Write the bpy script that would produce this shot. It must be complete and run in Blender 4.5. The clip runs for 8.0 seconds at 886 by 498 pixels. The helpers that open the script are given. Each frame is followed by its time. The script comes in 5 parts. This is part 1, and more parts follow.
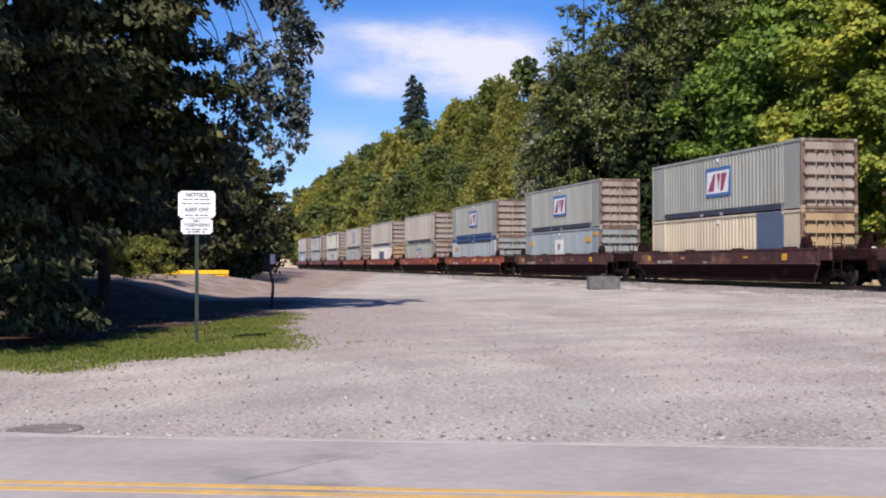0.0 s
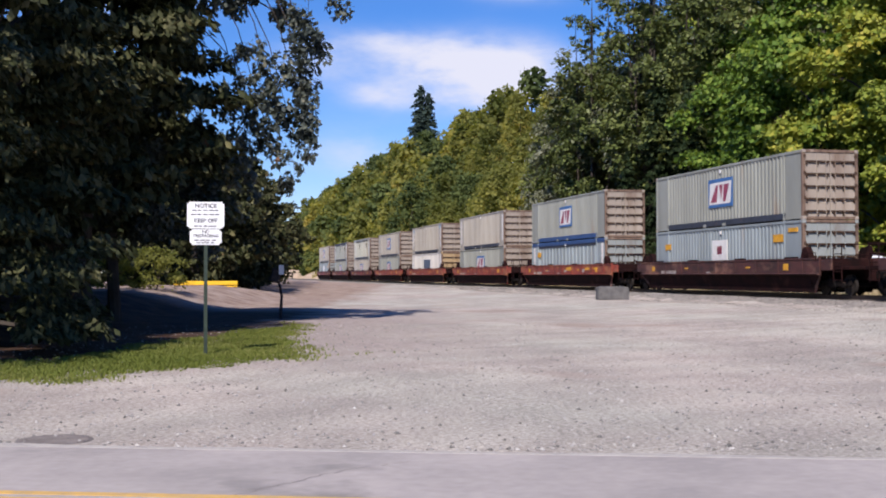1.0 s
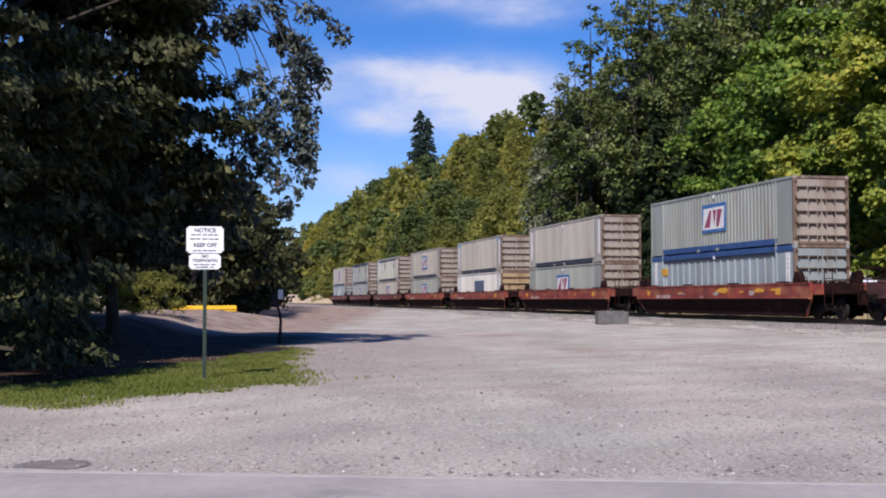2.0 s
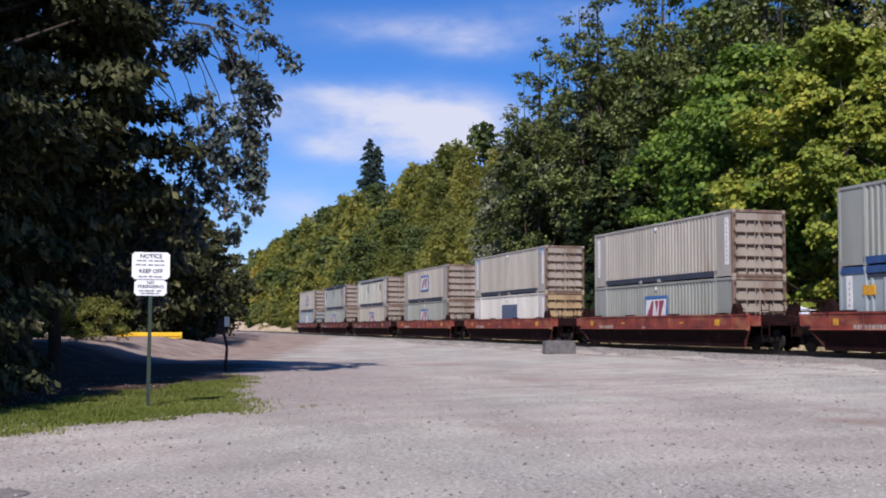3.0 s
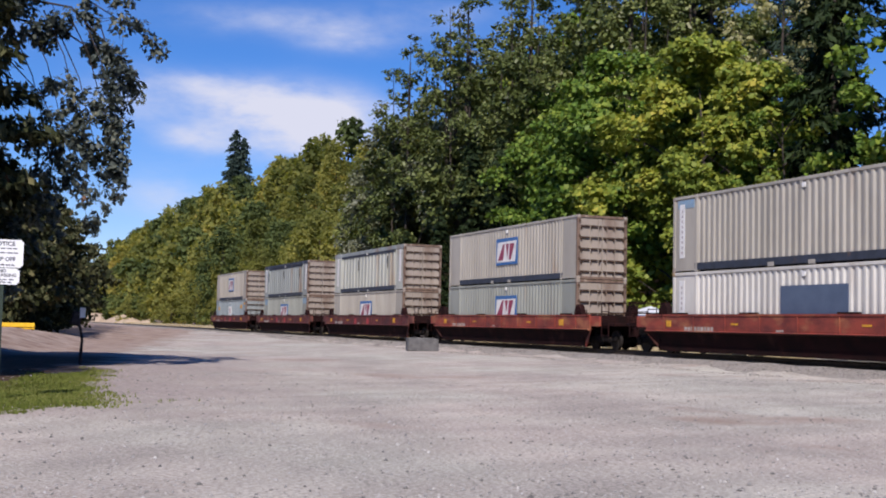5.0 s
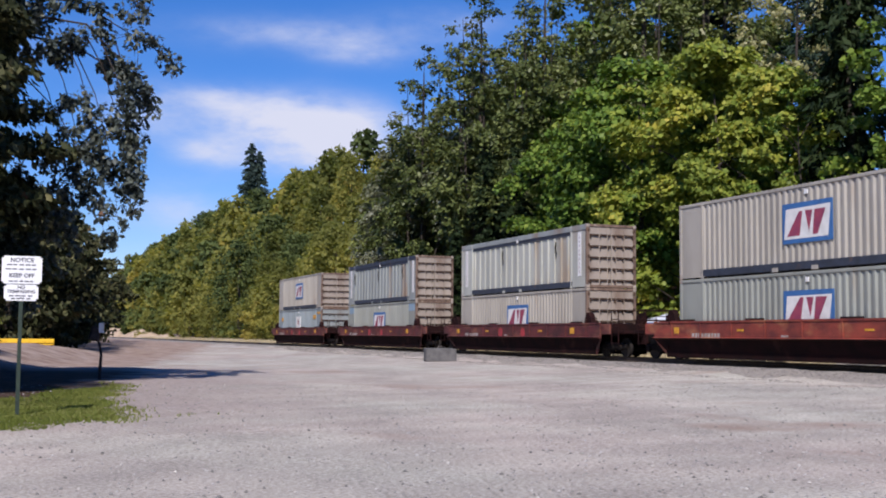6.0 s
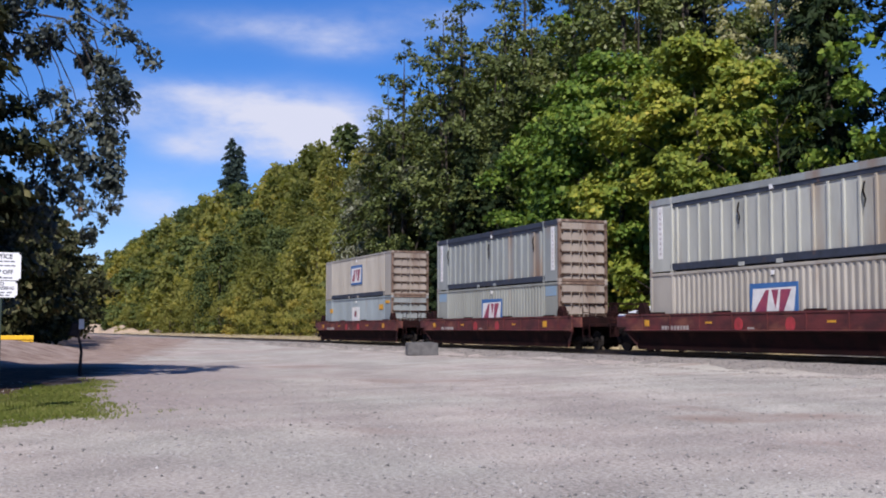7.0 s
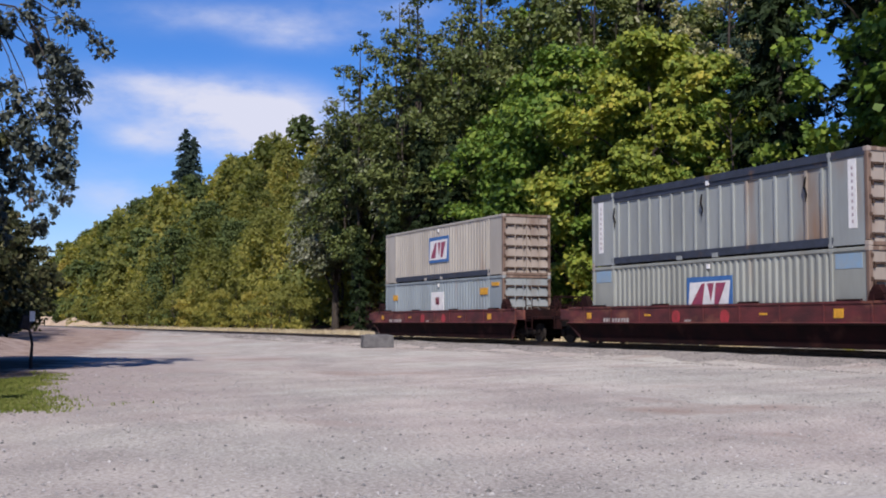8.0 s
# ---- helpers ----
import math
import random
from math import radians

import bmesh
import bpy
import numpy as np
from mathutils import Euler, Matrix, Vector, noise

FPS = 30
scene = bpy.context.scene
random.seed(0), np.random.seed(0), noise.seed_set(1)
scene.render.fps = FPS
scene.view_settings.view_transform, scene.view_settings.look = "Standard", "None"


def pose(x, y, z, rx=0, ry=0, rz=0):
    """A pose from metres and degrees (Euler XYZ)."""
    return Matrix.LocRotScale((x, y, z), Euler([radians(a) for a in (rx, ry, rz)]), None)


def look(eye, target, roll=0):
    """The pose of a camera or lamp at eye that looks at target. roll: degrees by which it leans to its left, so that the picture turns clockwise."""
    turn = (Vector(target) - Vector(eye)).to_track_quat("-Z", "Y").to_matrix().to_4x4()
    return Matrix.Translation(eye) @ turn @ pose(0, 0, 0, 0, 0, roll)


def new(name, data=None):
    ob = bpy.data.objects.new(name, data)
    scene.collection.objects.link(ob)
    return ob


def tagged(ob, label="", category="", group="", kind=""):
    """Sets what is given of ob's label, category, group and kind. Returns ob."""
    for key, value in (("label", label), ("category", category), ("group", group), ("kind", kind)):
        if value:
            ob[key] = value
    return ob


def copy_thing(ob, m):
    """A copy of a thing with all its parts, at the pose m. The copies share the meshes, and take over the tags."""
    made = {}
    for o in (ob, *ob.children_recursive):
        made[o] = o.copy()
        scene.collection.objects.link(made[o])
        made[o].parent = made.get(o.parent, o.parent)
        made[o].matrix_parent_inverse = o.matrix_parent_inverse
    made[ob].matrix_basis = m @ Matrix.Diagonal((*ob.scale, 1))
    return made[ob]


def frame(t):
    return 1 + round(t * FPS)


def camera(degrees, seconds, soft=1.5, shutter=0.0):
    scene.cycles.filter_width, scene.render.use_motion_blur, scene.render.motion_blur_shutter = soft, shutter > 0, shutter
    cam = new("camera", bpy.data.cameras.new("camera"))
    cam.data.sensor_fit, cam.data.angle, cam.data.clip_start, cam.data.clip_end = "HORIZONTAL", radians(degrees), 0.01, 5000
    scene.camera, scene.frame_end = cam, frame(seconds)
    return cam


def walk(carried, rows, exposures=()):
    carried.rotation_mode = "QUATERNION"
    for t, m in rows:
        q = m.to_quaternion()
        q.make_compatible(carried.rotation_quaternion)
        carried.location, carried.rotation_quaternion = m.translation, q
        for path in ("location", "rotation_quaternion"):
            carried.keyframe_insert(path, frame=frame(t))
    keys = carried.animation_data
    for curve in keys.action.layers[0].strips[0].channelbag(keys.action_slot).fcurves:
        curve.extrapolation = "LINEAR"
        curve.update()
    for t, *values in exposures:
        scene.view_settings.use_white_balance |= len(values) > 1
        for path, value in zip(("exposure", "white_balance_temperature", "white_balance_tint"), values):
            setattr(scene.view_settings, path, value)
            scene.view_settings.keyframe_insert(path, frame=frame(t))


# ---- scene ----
cam = camera(41.88, 8.0, soft=1.95)
CAMERA_ROWS = [
    (0.0, -0.652, 0.753, 0.073), (0.5, -0.316, 0.364, 0.420), (1.0, -0.230, 1.273, 0.143),
    (1.2, -0.168, 1.192, 0.300), (2.3, -0.451, 3.154, -0.014), (2.5, -0.940, 3.500, -0.038), (3.0, -2.834, 3.901, -0.269), (3.5, -5.762, 3.711, -0.354),
    (4.0, -9.320, 3.056, -0.494), (4.5, -11.193, 2.975, -0.811), (5.0, -9.550, 3.812, -1.258),
    (5.2, -8.916, 4.042, -1.180), (6.3, -8.805, 4.297, -0.295), (6.5, -8.958, 4.216, -0.267), (7.0, -9.588, 4.006, -0.082), (7.5, -10.506, 3.799, -0.047),
    (8.0, -11.782, 3.634, -0.085)]
EYE_Z = 1.55
walk(cam, [(t, pose(0, 0, EYE_Z, 90 + p, r, y)) for t, y, p, r in CAMERA_ROWS], exposures=[(0.0, 0.2, 6450, 12), (1.0, 0.15, 6400, 12), (2.5, 0.0, 6150, 12), (3.5, 0.0, 6150, 12), (4.5, 0.0, 6350, 12), (6.5, 0.0, 6150, 12), (8.0, 0.0, 6250, 12)])

# ---------------------------------------------------------------- light
SUN_DIR = Vector((-0.30, -1.02, 1.05)).normalized()
SUN_EL = math.asin(SUN_DIR.z)
SUN_AZ = math.atan2(SUN_DIR.x, SUN_DIR.y)
sun = new("sun", bpy.data.lights.new("sun", "SUN"))
sun.data.energy, sun.data.angle, sun.data.color = 5.9, radians(0.53), (1.0, 0.915, 0.835)
sun.matrix_world = look(SUN_DIR * 100, (0, 0, 0))


def build_world():
    world = bpy.data.worlds.new("sky")
    scene.world = world
    world.use_nodes = True
    nt = world.node_tree
    nt.nodes.clear()
    N, L = nt.nodes.new, nt.links.new

    def math_node(op, a, b=None, clamp=False):
        n = N("ShaderNodeMath")
        n.operation, n.use_clamp = op, clamp
        for i, v in enumerate((a, b)):
            if v is None:
                continue
            if isinstance(v, (int, float)):
                n.inputs[i].default_value = v
            else:
                L(v, n.inputs[i])
        return n.outputs[0]

    out, bg = N("ShaderNodeOutputWorld"), N("ShaderNodeBackground")
    sky = N("ShaderNodeTexSky")
    sky.sky_type, sky.sun_disc = "NISHITA", False
    sky.sun_elevation, sky.sun_rotation = SUN_EL, SUN_AZ
    sky.air_density, sky.dust_density, sky.ozone_density = 1.0, 0.0, 4.0
    co = N("ShaderNodeTexCoord")
    sep = N("ShaderNodeSeparateXYZ")
    L(co.outputs["Generated"], sep.inputs[0])
    ahead = math_node("MAXIMUM", sep.outputs[1], 0.02)
    u, v = math_node("DIVIDE", sep.outputs[0], ahead), math_node("DIVIDE", sep.outputs[2], ahead)
    # soft wisps of fair-weather cloud: bearing, elevation, half width, half height, density
    wisp = N("ShaderNodeTexNoise")
    wisp.inputs["Scale"].default_value, wisp.inputs["Detail"].default_value, wisp.inputs["Roughness"].default_value = 7.0, 7.0, 0.58
    mp = N("ShaderNodeMapping")
    mp.inputs["Scale"].default_value = (2.0, 2.0, 5.0)
    L(co.outputs["Generated"], mp.inputs[0])
    L(mp.outputs[0], wisp.inputs["Vector"])
    total = None
    clouds = [(2.0, 10.4, .062, .021, 1.1), (4.2, 9.4, .040, .018, .6), (-2.2, 11.4, .050, .011, .55), (0.2, 10.0, .05, .012, .5), (-3.0, 8.8, .026, .010, .5),
              (-4.6, 6.0, .045, .024, .45), (2.4, 14.6, .105, .014, .5), (4.6, 13.7, .035, .010, .4), (-6.4, 10.6, .040, .022, .5),
              (0.5, 8.5, .05, .014, .5), (9.5, 15.6, .06, .012, .3), (-16.0, 13.0, .09, .02, .4), (24.0, 17.0, .10, .02, .4)]
    for b, e, hw, hh, dens in clouds:
        cu, cv = math.tan(radians(b)), math.tan(radians(e)) / math.cos(radians(b))
        du = math_node("DIVIDE", math_node("SUBTRACT", u, cu), hw)
        dv = math_node("DIVIDE", math_node("SUBTRACT", v, cv), hh)
        r2 = math_node("ADD", math_node("MULTIPLY", du, du), math_node("MULTIPLY", dv, dv))
        g = math_node("MULTIPLY", math_node("EXPONENT", math_node("MULTIPLY", r2, -0.75)), dens)
        total = g if total is None else math_node("ADD", total, g)
    grain = math_node("ADD", math_node("MULTIPLY", math_node("SUBTRACT", wisp.outputs[0], 0.5), 2.6), 0.95)
    thick = N("ShaderNodeMapRange")
    thick.interpolation_type = "SMOOTHSTEP"
    thick.inputs["From Min"].default_value, thick.inputs["From Max"].default_value = -0.05, 1.25
    L(math_node("MULTIPLY", total, grain), thick.inputs["Value"])
    mask = thick.outputs[0]
    mix = N("ShaderNodeMix")
    mix.data_type = "RGBA"
    L(mask, mix.inputs["Factor"])
    deep = N("ShaderNodeHueSaturation")
    deep.inputs["Saturation"].default_value = 1.3
    tint = N("ShaderNodeMix")
    tint.data_type, tint.blend_type = "RGBA", "MULTIPLY"
    tint.inputs["Factor"].default_value = 1.0
    tint.inputs["B"].default_value = (0.82, 0.84, 1.13, 1)
    L(sky.outputs[0], deep.inputs["Color"])
    L(deep.outputs[0], tint.inputs["A"])
    L(tint.outputs["Result"], mix.inputs["A"])
    mix.inputs["B"].default_value = (6.8, 6.9, 8.0, 1)
    L(mix.outputs["Result"], bg.inputs[0])
    bg.inputs[1].default_value = 0.106
    L(bg.outputs[0], out.inputs[0])


build_world()


# ---------------------------------------------------------------- materials
def shade(name, base, dark=None, scale=3.0, rough=0.7, metal=0.0, bump=0.0, bump_scale=20.0, fine=0.35, rust=None, rust_amount=0.0,
          streak=(1, 1, 1), per_piece=0.0, spec=0.4):
    """A weathered surface: two scales of noise between two colours, an optional third colour in patches, fine relief."""
    m = bpy.data.materials.new(name)
    m.use_nodes = True
    nt = m.node_tree
    N, L = nt.nodes.new, nt.links.new
    b = nt.nodes["Principled BSDF"]
    b.inputs["Roughness"].default_value, b.inputs["Metallic"].default_value = rough, metal
    b.inputs["Specular IOR Level"].default_value = spec
    dark = dark or tuple(c * 0.6 for c in base)
    co = N("ShaderNodeTexCoord")
    mp = N("ShaderNodeMapping")
    mp.inputs["Scale"].default_value = streak
    L(co.outputs["Object"], mp.inputs[0])
    n1, n2 = N("ShaderNodeTexNoise"), N("ShaderNodeTexNoise")
    for n, s, d in ((n1, scale, 5), (n2, scale * 11, 3)):
        n.inputs["Scale"].default_value, n.inputs["Detail"].default_value = s, d
        L(mp.outputs[0], n.inputs["Vector"])
    add = N("ShaderNodeMath")
    add.operation = "MULTIPLY_ADD"
    L(n2.outputs[0], add.inputs[0])
    add.inputs[1].default_value = fine
    L(n1.outputs[0], add.inputs[2])
    ramp = N("ShaderNodeMapRange")
    ramp.inputs["From Min"].default_value, ramp.inputs["From Max"].default_value = 0.35 + fine * 0.4, 0.65 + fine * 0.6
    L(add.outputs[0], ramp.inputs["Value"])
    mix = N("ShaderNodeMix")
    mix.data_type = "RGBA"
    L(ramp.outputs[0], mix.inputs["Factor"])
    mix.inputs["A"].default_value, mix.inputs["B"].default_value = (*dark, 1), (*base, 1)
    col = mix.outputs["Result"]
    if rust:
        n3 = N("ShaderNodeTexNoise")
        n3.inputs["Scale"].default_value, n3.inputs["Detail"].default_value = scale * 0.7, 8
        mp3 = N("ShaderNodeMapping")
        mp3.inputs["Location"].default_value, mp3.inputs["Scale"].default_value = (7, 3, 5), streak
        L(co.outputs["Object"], mp3.inputs[0])
        L(mp3.outputs[0], n3.inputs["Vector"])
        r3 = N("ShaderNodeMapRange")
        r3.inputs["From Min"].default_value = 0.66 - rust_amount * 0.35
        r3.inputs["From Max"].default_value = 0.78 - rust_amount * 0.30
        L(n3.outputs[0], r3.inputs["Value"])
        mx = N("ShaderNodeMix")
        mx.data_type = "RGBA"
        L(r3.outputs[0], mx.inputs["Factor"])
        L(col, mx.inputs["A"])
        mx.inputs["B"].default_value = (*rust, 1)
        col = mx.outputs["Result"]
    if per_piece:
        info = N("ShaderNodeNewGeometry")
        mr = N("ShaderNodeMapRange")
        mr.inputs["To Min"].default_value, mr.inputs["To Max"].default_value = 1 - per_piece, 1 + per_piece
        L(info.outputs["Random Per Island"], mr.inputs["Value"])
        hsv = N("ShaderNodeHueSaturation")
        L(mr.outputs[0], hsv.inputs["Value"])
        L(col, hsv.inputs["Color"])
        col = hsv.outputs[0]
    L(col, b.inputs["Base Color"])
    if bump:
        nb = N("ShaderNodeTexNoise")
        nb.inputs["Scale"].default_value, nb.inputs["Detail"].default_value = bump_scale, 6
        L(co.outputs["Object"], nb.inputs["Vector"])
        bp = N("ShaderNodeBump")
        bp.inputs["Strength"].default_value, bp.inputs["Distance"].default_value = bump, 0.02
        L(nb.outputs[0], bp.inputs["Height"])
        L(bp.outputs[0], b.inputs["Normal"])
    return m


def leaf_material(name, stops, gloss=0.45, through_light=0.35, patch_scale=0.22, patch_weight=0.45, per_tree=0.0):
    """Leaves: each its own tint between the given colours, thin enough for some light to pass."""
    m = bpy.data.materials.new(name)
    m.use_nodes = True
    nt = m.node_tree
    nt.nodes.clear()
    N, L = nt.nodes.new, nt.links.new
    geo = N("ShaderNodeNewGeometry")
    ramp = N("ShaderNodeValToRGB")
    els = ramp.color_ramp.elements
    for i, (p, c) in enumerate(stops):
        e = els[i] if i < 2 else els.new(p)
        e.position, e.color = p, (*c, 1)
    co = N("ShaderNodeTexCoord")
    big = N("ShaderNodeTexNoise")
    big.inputs["Scale"].default_value, big.inputs["Detail"].default_value = patch_scale, 2
    L(co.outputs["Object"], big.inputs["Vector"])
    mixv = N("ShaderNodeMath")
    mixv.operation = "MULTIPLY_ADD"
    L(geo.outputs["Random Per Island"], mixv.inputs[0])
    mixv.inputs[1].default_value = 1 - patch_weight
    sc = N("ShaderNodeMapRange")
    sc.inputs["From Min"].default_value, sc.inputs["From Max"].default_value = 0.3, 0.7
    sc.inputs["To Max"].default_value = patch_weight
    L(big.outputs[0], sc.inputs["Value"])
    L(sc.outputs[0], mixv.inputs[2])
    own = N("ShaderNodeObjectInfo")
    sway = N("ShaderNodeMath")
    sway.operation = "MULTIPLY_ADD"
    L(own.outputs["Random"], sway.inputs[0])
    sway.inputs[1].default_value = per_tree
    L(mixv.outputs[0], sway.inputs[2])
    even = N("ShaderNodeMath")
    even.operation = "SUBTRACT"
    L(sway.outputs[0], even.inputs[0])
    even.inputs[1].default_value = per_tree / 2
    L(even.outputs[0], ramp.inputs[0])
    bs, tr, mx, out = N("ShaderNodeBsdfPrincipled"), N("ShaderNodeBsdfTranslucent"), N("ShaderNodeMixShader"), N("ShaderNodeOutputMaterial")
    bs.inputs["Roughness"].default_value, bs.inputs["Specular IOR Level"].default_value = gloss, 0.08 if gloss > .55 else 0.16
    L(ramp.outputs[0], bs.inputs["Base Color"])
    warm = N("ShaderNodeMix")
    warm.data_type, warm.blend_type = "RGBA", "MULTIPLY"
    warm.inputs["Factor"].default_value = 1.0
    L(ramp.outputs[0], warm.inputs["A"])
    warm.inputs["B"].default_value = (1.0, 1.0, 0.45, 1)
    L(warm.outputs["Result"], tr.inputs[0])
    mx.inputs[0].default_value = through_light
    L(bs.outputs[0], mx.inputs[1])
    L(tr.outputs[0], mx.inputs[2])
    L(mx.outputs[0], out.inputs[0])
    return m


# side-tree leaves: crown shade and lit clusters are put into these tints
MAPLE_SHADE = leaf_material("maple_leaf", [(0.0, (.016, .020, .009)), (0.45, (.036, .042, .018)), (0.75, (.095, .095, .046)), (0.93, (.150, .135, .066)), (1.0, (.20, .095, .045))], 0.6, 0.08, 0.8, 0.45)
BOUGH_LEAF = leaf_material("bough_leaf", [(0.0, (.024, .032, .034)), (0.4, (.060, .075, .070)), (0.75, (.115, .130, .108)), (0.96, (.17, .165, .12)), (1.0, (.30, .12, .07))], 0.45, 0.18, 0.9, 0.35)
MAPLE_YELLOW = leaf_material("turning_maple_leaf", [(0.0, (.08, .115, .021)), (0.4, (.195, .25, .043)), (0.75, (.34, .345, .056)), (1.0, (.50, .40, .07))], 0.5, 0.34, 0.16, 0.5)
MAPLE_SUN = leaf_material("bigleaf", [(0.0, (.030, .058, .012)), (0.45, (.115, .192, .031)), (0.8, (.23, .29, .048)), (1.0, (.40, .37, .060))], 0.5, 0.32, 0.13, 0.45)
POPLAR = leaf_material("poplar_leaf", [(0.0, (.034, .046, .014)), (0.5, (.098, .122, .036)), (0.85, (.175, .195, .064)), (1.0, (.34, .33, .20))], 0.4, 0.20, .22, .35, .3)
SILVER_POPLAR = leaf_material("silver_poplar_leaf", [(0.0, (.06, .07, .035)), (0.5, (.13, .14, .075)), (1.0, (.34, .34, .26))], 0.35, 0.22)
PALE_LEAF = leaf_material("pale_leaf", [(0.0, (.22, .22, .09)), (0.6, (.38, .36, .18)), (1.0, (.52, .48, .30))], 0.5, 0.4)
# cedar tints near black, with the wood's deep shade put into them
CEDAR = leaf_material("shaded_cedar_spray", [(0.0, (.010, .018, .008)), (0.6, (.022, .036, .014)), (1.0, (.048, .066, .024))], 0.6, 0.08)
HILL_LEAF = leaf_material("hill_leaf", [(0.0, (.135, .155, .048)), (0.45, (.285, .285, .082)), (0.8, (.43, .385, .105)), (1.0, (.50, .38, .115))], 0.7, 0.58, .10, .70, .7)
HILL_DARK = leaf_material("hill_leaf_dark", [(0.0, (.065, .092, .038)), (0.6, (.150, .182, .060)), (1.0, (.26, .27, .085))], 0.7, 0.42, .1, .6, .6)
NEEDLE = leaf_material("fir_needles", [(0.0, (.012, .022, .016)), (0.6, (.028, .045, .030)), (1.0, (.05, .07, .045))], 0.6, 0.1)
# far firs: pale bluish haze is put into the needle colour
RIDGE_NEEDLE = leaf_material("hazy_ridge_fir_needles", [(0.0, (.022, .038, .034)), (0.6, (.042, .064, .054)), (1.0, (.07, .095, .075))], 0.7, 0.1)
GRASS = leaf_material("grass_blade", [(0.0, (.095, .12, .024)), (0.6, (.17, .20, .045)), (1.0, (.36, .33, .14))], 0.6, 0.35)
STRAW = leaf_material("dry_grass", [(0.0, (.34, .27, .17)), (0.6, (.52, .44, .30)), (1.0, (.62, .55, .40))], 0.7, 0.2)
DEAD_WOOD = shade("dead_grey_wood", (.34, .30, .28), (.18, .16, .15), 6, 0.9)
BARK = shade("bark", (.060, .047, .036), (.022, .017, .014), 4, 0.9, bump=0.8, bump_scale=12, streak=(1, 1, .3))
ASPHALT = shade("worn_asphalt", (.385, .345, .325), (.285, .258, .245), .8, 0.9, bump=.35, bump_scale=140, fine=.5, rust=(.12, .115, .11), rust_amount=.05)
YELLOW_LINE = shade("road_paint", (.62, .37, .09), (.40, .28, .13), 5, 0.75, bump=.2, bump_scale=90, fine=.6)
STONE = shade("gravel_stone", (.34, .32, .30), (.16, .15, .14), 8, 0.9, per_piece=.55)
BALLAST_STONE = shade("ballast_stone", (.30, .275, .25), (.14, .125, .115), 8, 0.95, per_piece=.5)
CONCRETE = shade("block_concrete", (.135, .13, .13), (.08, .078, .078), 3, 0.9, bump=.5, bump_scale=30, rust=(.06, .058, .055), rust_amount=.15)
IRON = shade("rusted_iron", (.20, .175, .165), (.12, .105, .10), 6, 0.75, bump=.3)
IRON_DARK = shade("dark_wheel_steel", (.04, .033, .030), (.016, .014, .013), 5, 0.7, metal=.2, spec=.2)
RAIL_STEEL = shade("rail_steel", (.10, .075, .062), (.05, .038, .033), 4, 0.5, metal=.5)
TIE_WOOD = shade("creosote_wood", (.075, .058, .045), (.035, .028, .024), 6, 0.9, bump=.6, streak=(1, 6, 6))
CAR_RED = shade("oxide_red_paint", (.120, .025, .025), (.048, .014, .014), 1.6, 0.65, bump=.1, bump_scale=8, rust=(.17, .062, .04), rust_amount=.35, streak=(.7, 1, 1.4))
CAR_SOOT = shade("soot_stained_red_paint", (.080, .027, .024), (.030, .014, .013), 1.5, 0.7, bump=.1, bump_scale=8, rust=(.17, .085, .06), rust_amount=.3, streak=(.7, 1, 1.4))
CAR_ORANGE = shade("faded_orange_red_paint", (.270, .052, .032), (.110, .024, .020), 1.7, 0.6, bump=.1, bump_scale=8, rust=(.30, .115, .055), rust_amount=.4, streak=(.7, 1, 1.4))
# lower car red and black, with the shade there put into the colour
CAR_DARK = shade("shade_darkened_red_paint", (.022, .007, .007), (.009, .005, .005), 1.5, 0.9, rust=(.040, .016, .013), rust_amount=.2, spec=.1)
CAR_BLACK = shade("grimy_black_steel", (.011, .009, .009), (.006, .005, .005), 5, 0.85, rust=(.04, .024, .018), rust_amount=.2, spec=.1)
YELLOW_PLATE = shade("yellow_reflector", (.70, .36, .03), (.45, .22, .02), 6, 0.5)
WHITE_MARK = shade("white_stencil", (.42, .39, .36), (.22, .19, .18), 9, 0.7)
FADED_MARK = shade("faded_print", (.42, .34, .34), (.30, .26, .28), 8, 0.6)
RED_MARK = shade("red_dot_paint", (.42, .04, .05), (.22, .03, .03), 5, 0.6)
SLATE_RAIL = shade("slate_blue_rail", (.040, .048, .070), (.025, .030, .042), 3, 0.6, rust=(.11, .07, .05), rust_amount=.12)
BLUE_RAIL = shade("bright_blue_rail", (.035, .085, .22), (.02, .05, .14), 3, 0.55)
FADED_BLUE = shade("faded_sky_blue", (.20, .32, .45), (.24, .30, .34), 3, 0.6, fine=.6)
PATCH = shade("slate_blue_patch", (.085, .115, .175), (.07, .095, .15), 2, 0.6)
BLUE = shade("logo_blue", (.05, .15, .36), (.04, .11, .28), 3, 0.5)
RED = shade("logo_red", (.34, .06, .09), (.20, .04, .09), 3, 0.5)
WHITE = shade("white_vinyl", (.74, .73, .71), (.60, .59, .57), 3, 0.5)
SIGN_WHITE = shade("sign_white", (.80, .80, .80), (.72, .72, .72), 2, 0.45)
INK = shade("dark_ink", (.06, .06, .08), (.03, .03, .045), 8, 0.6)
GREEN_POST = shade("green_steel_post", (.035, .055, .038), (.02, .03, .022), 6, 0.6, metal=.2)
YELLOW_RAIL = shade("yellow_safety_paint", (.80, .50, .02), (.62, .36, .02), 3, 0.5)
BLACK_POST = shade("weathered_black_post", (.040, .030, .030), (.018, .014, .014), 8, 0.85, bump=.5)
TENT_WHITE = shade("white_canvas", (.58, .60, .66), (.46, .49, .57), 2, 0.8)
TENT_BLUE = shade("blue_canvas", (.06, .14, .40), (.04, .10, .30), 2, 0.8)
